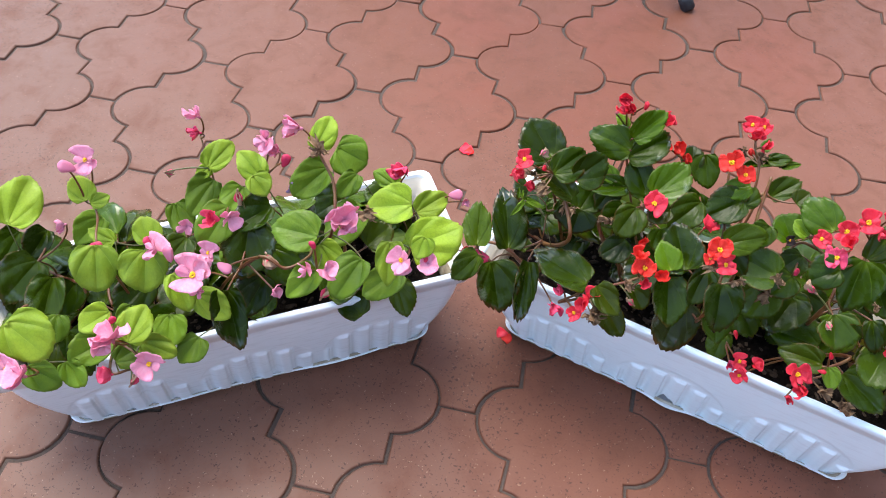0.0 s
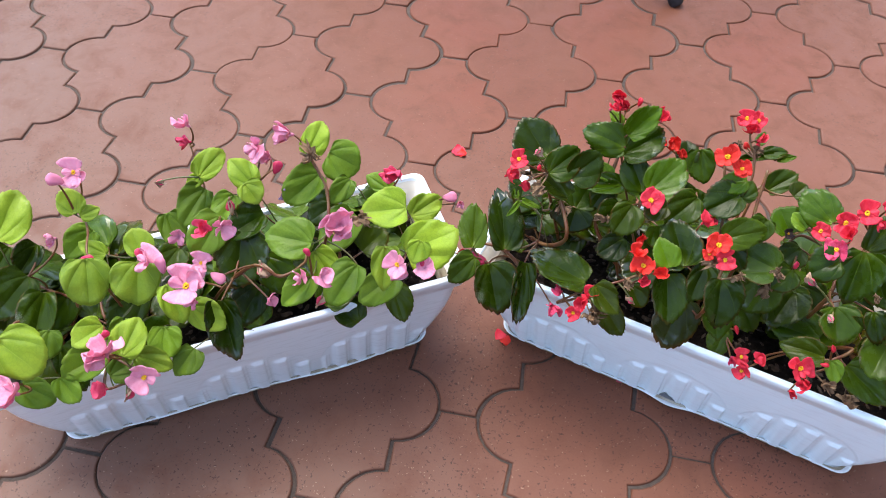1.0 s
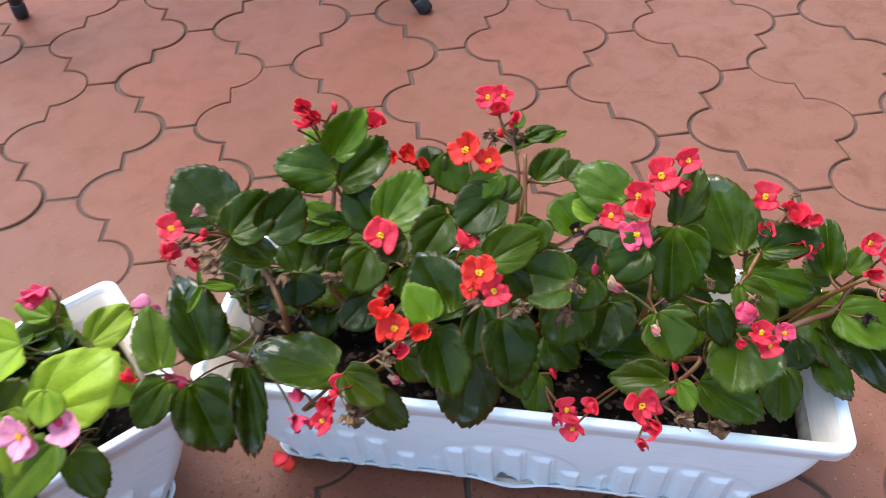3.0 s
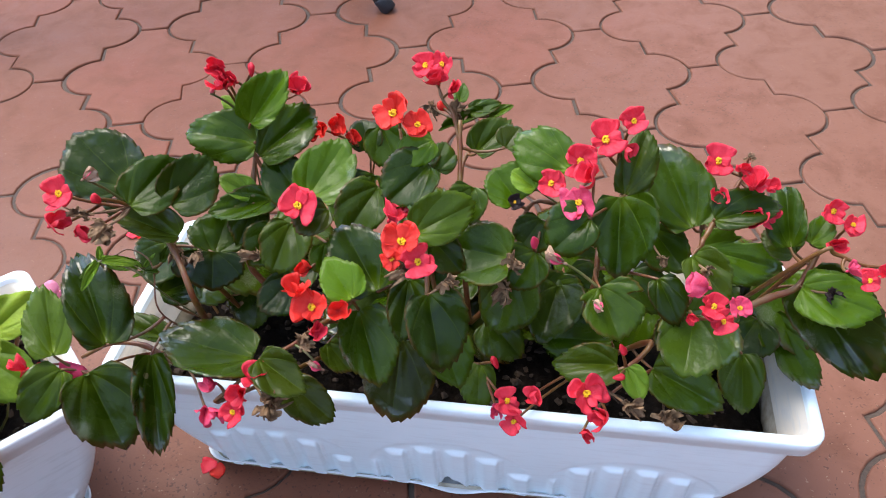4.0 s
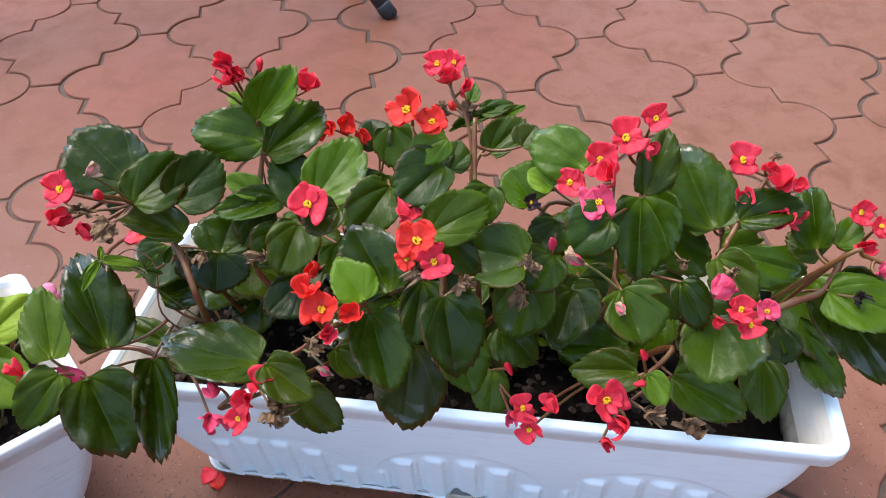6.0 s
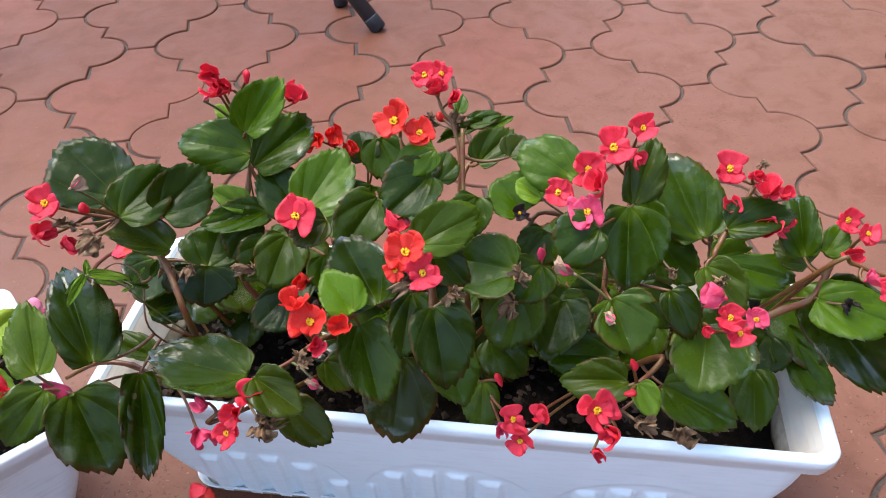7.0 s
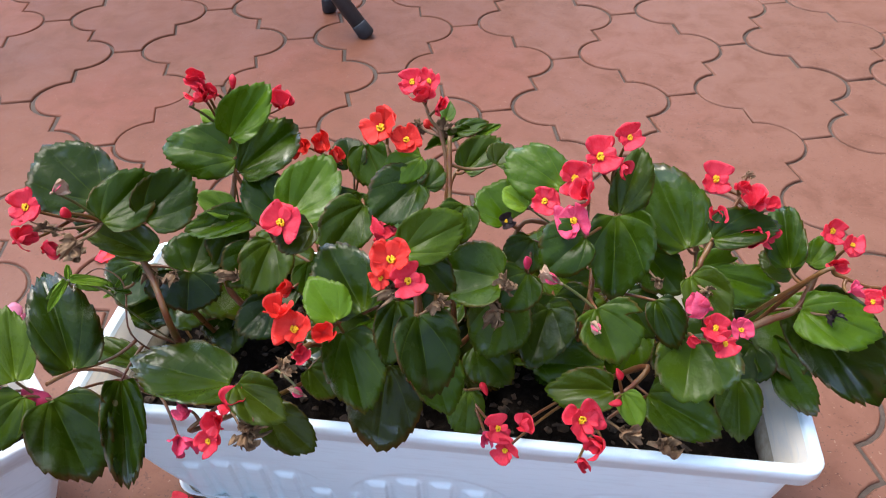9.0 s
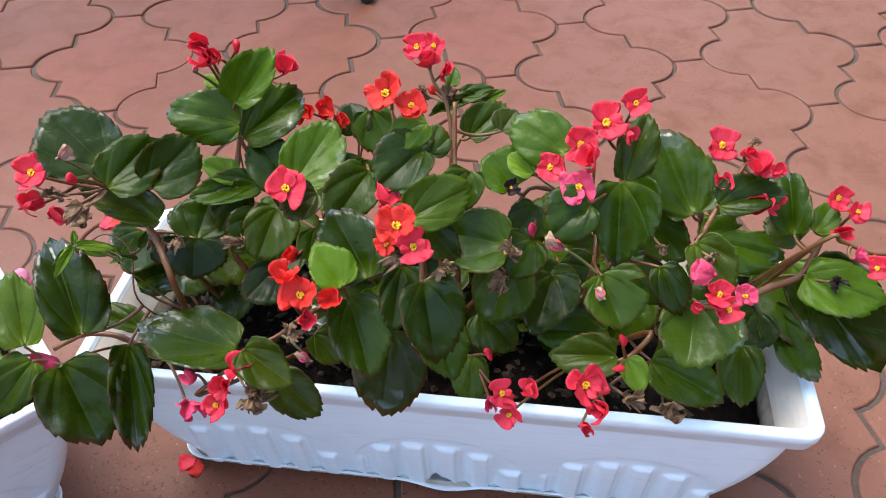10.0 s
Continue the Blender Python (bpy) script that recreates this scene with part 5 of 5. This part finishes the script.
leaf(plant, 0.432, -0.164, 0.284, 20, 25, -76, 0.031, 0.022, LEAF_DARK)
leaf(plant, 0.380, -0.085, 0.205, 24, 27, -62, 0.032, 0.036, LEAF_DARK)
leaf(plant, 0.456, -0.089, 0.257, 27, 22, -63, 0.037, 0.033, LEAF_DARK)
leaf(plant, 0.370, -0.084, 0.276, -22, 28, -143, 0.027, 0.029, LEAF_DARK)
leaf(plant, 0.370, -0.092, 0.201, 30, -11, 3, 0.032, 0.036, LEAF_DARK)
leaf(plant, 0.358, -0.119, 0.277, -19, 30, -137, 0.029, 0.033, LEAF_DARK)
leaf(plant, 0.393, -0.079, 0.210, 27, 21, -54, 0.037, 0.038, LEAF_DARK)
leaf(plant, 0.435, -0.109, 0.234, 25, 21, -63, 0.033, 0.032, LEAF_DARK)
open_flower(plant, 0.410, -0.089, 0.346, 0.028, RED)
open_flower(plant, 0.390, -0.100, 0.339, 0.025, RED)
open_flower(plant, 0.370, -0.104, 0.326, 0.021, RED)
side_flower(plant, 0.395, -0.116, 0.336, 0.021, RED)
open_flower(plant, 0.385, -0.125, 0.325, 0.023, ROSE)
side_flower(plant, 0.423, -0.094, 0.342, 0.014, RED)
open_flower(plant, 0.426, -0.094, 0.363, 0.019, RED)
open_flower(plant, 0.332, -0.191, 0.180, 0.019, RED)
side_flower(plant, 0.345, -0.181, 0.192, 0.015, RED)
open_flower(plant, 0.377, -0.206, 0.225, 0.027, RED)
side_flower(plant, 0.388, -0.217, 0.212, 0.020, RED)
side_flower(plant, 0.373, -0.223, 0.204, 0.013, RED)
bud(plant, 0.406, -0.187, 0.243, 0.008, RED)
bud(plant, 0.401, -0.200, 0.230, 0.008, RED)
faded_flower(plant, 0.366, -0.165, 0.310, 0.016, PALE)
faded_flower(plant, 0.384, -0.195, 0.295, 0.011, PALE)
bud(plant, 0.355, -0.128, 0.296, 0.010, ROSE)
withered(plant, 0.406, -0.214, 0.215, 0.015, DEAD)
withered(plant, 0.453, -0.120, 0.258, 0.011, DEAD)
settle(plant, -15, 11, LEAF_DARK, 0.215)

plant = begonia("red", 0.510, -0.114)
stem(plant, 0.0015, (0.494, -0.080, 0.273), (0.490, -0.106, 0.245), (0.478, -0.128, 0.221), (0.467, -0.138, 0.209))
stem(plant, 0.0012, (0.499, -0.124, 0.337), (0.489, -0.131, 0.329), (0.468, -0.148, 0.308), (0.461, -0.158, 0.297))
stem(plant, 0.0019, (0.546, -0.156, 0.283), (0.531, -0.169, 0.266), (0.510, -0.172, 0.261), (0.490, -0.176, 0.255), (0.461, -0.187, 0.240))
stem(plant, 0.0011, (0.559, -0.153, 0.287), (0.546, -0.156, 0.283))
stem(plant, 0.0010, (0.570, -0.190, 0.299), (0.556, -0.187, 0.300), (0.539, -0.180, 0.306), (0.528, -0.179, 0.307))
leaf(plant, 0.478, -0.107, 0.273, -27, -35, 106, 0.062, 0.044, LEAF_DARK)
leaf(plant, 0.471, -0.146, 0.316, 31, -16, -7, 0.040, 0.025, LEAF_DARK)
leaf(plant, 0.522, -0.159, 0.295, -18, -40, 82, 0.042, 0.024, LEAF_DARK)
leaf(plant, 0.538, -0.156, 0.293, 12, -41, 34, 0.022, 0.017, LEAF_MID)
leaf(plant, 0.479, -0.121, 0.265, 33, -1, -32, 0.055, 0.034, LEAF_MID, ragged=True)
leaf(plant, 0.452, -0.164, 0.302, 27, 21, -65, 0.034, 0.025, LEAF_MID)
leaf(plant, 0.531, -0.173, 0.270, 35, -1, -39, 0.047, 0.035, LEAF_MID)
leaf(plant, 0.545, -0.152, 0.247, 34, 18, -67, 0.077, 0.048, LEAF_DARK)
leaf(plant, 0.543, -0.136, 0.194, 32, 22, -70, 0.059, 0.030, LEAF_DARK, ragged=True)
leaf(plant, 0.454, -0.182, 0.263, 2, 28, -115, 0.040, 0.048, LEAF_DARK)
leaf(plant, 0.511, -0.163, 0.190, 13, 35, -103, 0.041, 0.031, LEAF_DARK)
leaf(plant, 0.446, -0.180, 0.253, -9, 29, -137, 0.022, 0.022, LEAF_DARK)
leaf(plant, 0.529, -0.141, 0.201, -8, 30, -141, 0.031, 0.036, LEAF_DARK)
leaf(plant, 0.530, -0.156, 0.285, -34, -13, 127, 0.025, 0.023, LEAF_DARK)
leaf(plant, 0.513, -0.104, 0.263, -26, -27, 108, 0.034, 0.024, LEAF_DARK)
open_flower(plant, 0.479, -0.116, 0.340, 0.023, RED)
side_flower(plant, 0.489, -0.131, 0.342, 0.012, RED)
side_flower(plant, 0.496, -0.139, 0.334, 0.019, RED)
side_flower(plant, 0.506, -0.140, 0.334, 0.012, RED)
withered(plant, 0.495, -0.126, 0.348, 0.008, DEAD)
side_flower(plant, 0.497, -0.146, 0.314, 0.017, RED)
open_flower(plant, 0.507, -0.147, 0.314, 0.016, RED)
side_flower(plant, 0.476, -0.135, 0.324, 0.013, RED)
bud(plant, 0.478, -0.147, 0.311, 0.008, ROSE)
open_flower(plant, 0.551, -0.148, 0.313, 0.019, RED)
open_flower(plant, 0.563, -0.156, 0.306, 0.016, RED)
side_flower(plant, 0.550, -0.163, 0.297, 0.015, RED)
side_flower(plant, 0.542, -0.194, 0.304, 0.012, ROSE)
open_flower(plant, 0.554, -0.200, 0.299, 0.015, RED)
side_flower(plant, 0.565, -0.199, 0.302, 0.013, RED)
side_flower(plant, 0.449, -0.197, 0.307, 0.018, ROSE)
open_flower(plant, 0.451, -0.205, 0.298, 0.019, RED)
open_flower(plant, 0.471, -0.202, 0.290, 0.016, ROSE)
open_flower(plant, 0.456, -0.212, 0.291, 0.017, RED)
side_flower(plant, 0.438, -0.207, 0.294, 0.009, RED)
withered(plant, 0.435, -0.213, 0.191, 0.021, DEAD)
# black debris on a leaf, given the shape of a withered flower
withered(plant, 0.542, -0.188, 0.277, 0.011, BLACKENED)
withered(plant, 0.456, -0.179, 0.303, 0.008, DEAD)
settle(plant, -15, 11, LEAF_DARK, 0.215)

plant = weed(0.095, -0.010)
stem(plant, 0.0005, (0.049, -0.081, 0.280), (0.066, -0.085, 0.280), (0.082, -0.096, 0.280), (0.088, -0.109, 0.280))
leaf(plant, 0.062, -0.110, 0.305, -40, 27, -124, 0.021, 0.006, LEAF_FRESH)
leaf(plant, 0.064, -0.108, 0.304, 38, 19, 2, 0.022, 0.007, LEAF_FRESH)
leaf(plant, 0.058, -0.099, 0.297, 20, -45, 89, 0.009, 0.003, LEAF_FRESH)
leaf(plant, 0.082, -0.091, 0.278, 36, -22, 50, 0.012, 0.003, LEAF_FRESH)
leaf(plant, 0.083, -0.098, 0.280, -36, 1, -155, 0.008, 0.003, LEAF_FRESH)
leaf(plant, 0.080, -0.091, 0.278, -12, -35, 134, 0.008, 0.002, LEAF_FRESH)


# ---------------------------------------------------------------- fallen petals
def fallen_petal(x, y, size, material, turn, label):
    """A curled petal on the floor."""
    rnd = random.Random(int(turn))
    bm = bmesh.new()
    bm.from_mesh(petal_of("broad", material))
    for v in bm.verts:
        v.co = Vector((v.co.x * size, v.co.y * size * 0.6, max(0.0, v.co.z) * size * 0.10 + 0.0015 + 0.0012 * abs(math.sin(v.co.x * 5 + turn)) * v.co.y ** 2 * 6))
    ob = new("fallen_petal", finish(bm, "fallen_petal", material))
    low = min(v.co.z for v in ob.data.vertices)
    for v in ob.data.vertices:
        v.co.z -= low - 0.0004
    ob.matrix_basis = pose(x, y, 0, 0, 0, turn)
    return tagged(ob, label, "petal", "fallen petals")


fallen_petal(-0.052, 0.278, 0.026, RED, 170, "bright red begonia petal lying on the pavers")
fallen_petal(-0.070, 0.272, 0.018, SCARLET, 20, "small red begonia petal lying on the pavers")
fallen_petal(0.055, -0.086, 0.017, RED, 60, "red begonia petal on the pavers beside the planter")
fallen_petal(0.060, -0.083, 0.016, SCARLET, -20, "crumpled red begonia petal on the pavers")
fallen_petal(0.225, -0.118, 0.016, ROSE, 40, "dark red petal at the foot of the planter")


# ---------------------------------------------------------------- table and chair beyond the planters
def leg_and_foot(owner, off, a, b, radius):
    a, b = Vector(a) - off, Vector(b) - off
    d = (b - a).normalized()
    bm = bmesh.new()
    tube(bm, [a + d * 0.02, a + (b - a) * 0.5, b], radius, 18)
    leg = part("leg", bm, METAL, owner)
    bm = bmesh.new()
    tube(bm, [a + d * 0.001, a + d * 0.004, a + d * 0.026, a + d * 0.029], [radius * 0.85, radius * 1.06, radius * 1.06, radius], 18)
    part("foot_cap", bm, RUBBER, leg, "black rubber foot cap")


def garden_table(x, y, height, radius, feet):
    """A round table whose splayed tube legs meet under its top."""
    off = Vector((x, y, 0))
    table = thing("garden_table", "round garden table frame on splayed dark grey tube legs", "table", m=pose(x, y, 0))
    hub = Vector((x, y, height - 0.06))
    for foot in feet:
        leg_and_foot(table, off, foot, hub + (Vector(foot) - hub) * 0.08, 0.0138)
    bm = bmesh.new()
    tube(bm, [(0, 0, height - 0.12), (0, 0, height - 0.02)], 0.035, 20)
    part("hub", bm, METAL, table)
    bm = bmesh.new()
    ring = [(radius * math.cos(2 * math.pi * k / 48), radius * math.sin(2 * math.pi * k / 48), height) for k in range(49)]
    tube(bm, ring, 0.012, 10)
    for k in range(3):
        a = 2 * math.pi * k / 3 + 0.5
        tube(bm, [(0, 0, height - 0.02), (radius * math.cos(a), radius * math.sin(a), height)], 0.009, 10)
    part("top_ring", bm, METAL, table)


def garden_chair(label, feet, seat_z):
    """A plain tube chair on upright legs."""
    off = sum((Vector(f) for f in feet), Vector()) / len(feet)
    chair = thing("garden_chair", label, "chair", m=pose(off.x, off.y, 0))
    tops = []
    for f in feet:
        top = Vector((f[0], f[1], seat_z))
        leg_and_foot(chair, off, f, top, 0.0128)
        tops.append(top - off)
    bm = bmesh.new()
    for p, q in zip(tops, tops[1:] + tops[:1]):
        tube(bm, [p, (p + q) / 2, q], 0.0125, 12)
    part("seat_frame", bm, METAL, chair)


garden_table(-0.137, 1.03, 0.70, 0.34, [(0.298, 0.826, 0), (-0.573, 0.820, 0), (-0.137, 1.46, 0)])
garden_chair("dark grey tube garden chair beside the table", [(0.233, 0.943, 0), (0.62, 1.09, 0), (0.47, 1.45, 0), (0.10, 1.31, 0)], 0.44)
garden_chair("dark grey tube garden chair standing next to the round table", [(-0.479, 0.959, 0), (-0.89, 1.09, 0), (-0.744, 1.45, 0), (-0.374, 1.33, 0)], 0.44)


# ---------------------------------------------------------------- paved floor
PITCH = 0.300
TIP, LOBE, LOBE_X, STEP_X = 0.414, 0.182, 0.232, 0.246


def paver_outline(gap):
    """The lobed outline of one paver in metres, counter-clockwise, drawn in by gap."""
    right = []
    top = math.acos((STEP_X - LOBE_X) / LOBE)
    for k in range(13):
        a = -top + 2 * top * k / 12
        right.append((LOBE_X + LOBE * math.cos(a), LOBE * math.sin(a)))
    upper = []
    for k in range(7):
        a = -(math.pi - top) - top * k / 6
        upper.append((0.5 - LOBE_X + LOBE * math.cos(a), 0.5 + LOBE * math.sin(a)))
    half = right + upper
    left_top = [(-x, y) for x, y in reversed(upper)]
    left = [(-x, y) for x, y in reversed(right)]
    low = [(-x, -y) for x, y in upper]
    low_right = [(x, -y) for x, y in reversed(upper)]
    pts = [Vector((x * PITCH, y * PITCH)) for x, y in half + left_top + left + low + low_right]
    out = []
    n = len(pts)
    for i in range(n):
        d1, d2 = (pts[i] - pts[i - 1]).normalized(), (pts[(i + 1) % n] - pts[i]).normalized()
        n1, n2 = Vector((-d1.y, d1.x)), Vector((-d2.y, d2.x))
        m = (n1 + n2).normalized()
        out.append(pts[i] + m * gap / max(0.6, m.dot(n1)))
    return out


def paver_mesh():
    bm = bmesh.new()
    rings = [[(p.x, p.y, z) for p in paver_outline(g)] for g, z in ((0.0019, -0.012), (0.0021, -0.0030), (0.0029, -0.0008), (0.0044, 0.0))]
    rows = loft(bm, rings)
    bm.faces.new(rows[-1])
    mesh = finish(bm, "paver", PAVER)
    mesh.polygons[len(mesh.polygons) - 1].use_smooth = False
    return mesh


bm = bmesh.new()
side = 60.0
vs = [bm.verts.new(p) for p in ((-side, -side, -0.0034), (side, -side, -0.0034), (side, side, -0.0034), (-side, side, -0.0034))]
bm.faces.new(vs)
floor = tagged(new("floor", finish(bm, "floor", JOINT)), "patio floor of red lobed concrete pavers with sandy joints", "floor", kind="structure")
PAVER_MESH = paver_mesh()
rng = random.Random(4)
far = []
for row in range(-26, 26):
    for col in range(-13, 12):
        x = (col + 0.5 * (row % 2) - 1.5 - TIP + 0.5) * PITCH
        y = (row * 0.5 + 0.3) * PITCH
        m = pose(x + rng.gauss(0, 0.0007), y + rng.gauss(0, 0.0007), rng.gauss(0, 0.0005), rng.gauss(0, 0.15), rng.gauss(0, 0.15), rng.gauss(0, 0.25) + rng.choice((0, 180)))
        if -1.45 < x < 1.95 and -0.75 < y < 1.75:
            ob = part("paver", PAVER_MESH, None, floor)
            ob.matrix_basis = m
        else:
            far.append(m)
verts, faces = [], []
local = [v.co.copy() for v in PAVER_MESH.vertices]
shape = [tuple(p.vertices) for p in PAVER_MESH.polygons]
for m in far:
    k = len(verts)
    verts += [m @ v for v in local]
    faces += [tuple(i + k for i in f) for f in shape]
mesh = bpy.data.meshes.new("outer_pavers")
mesh.from_pydata(verts, [], faces)
mesh.materials.append(PAVER)
tagged(part("outer_pavers", mesh, None, floor), "more pavers of the same patio", kind="stuff")
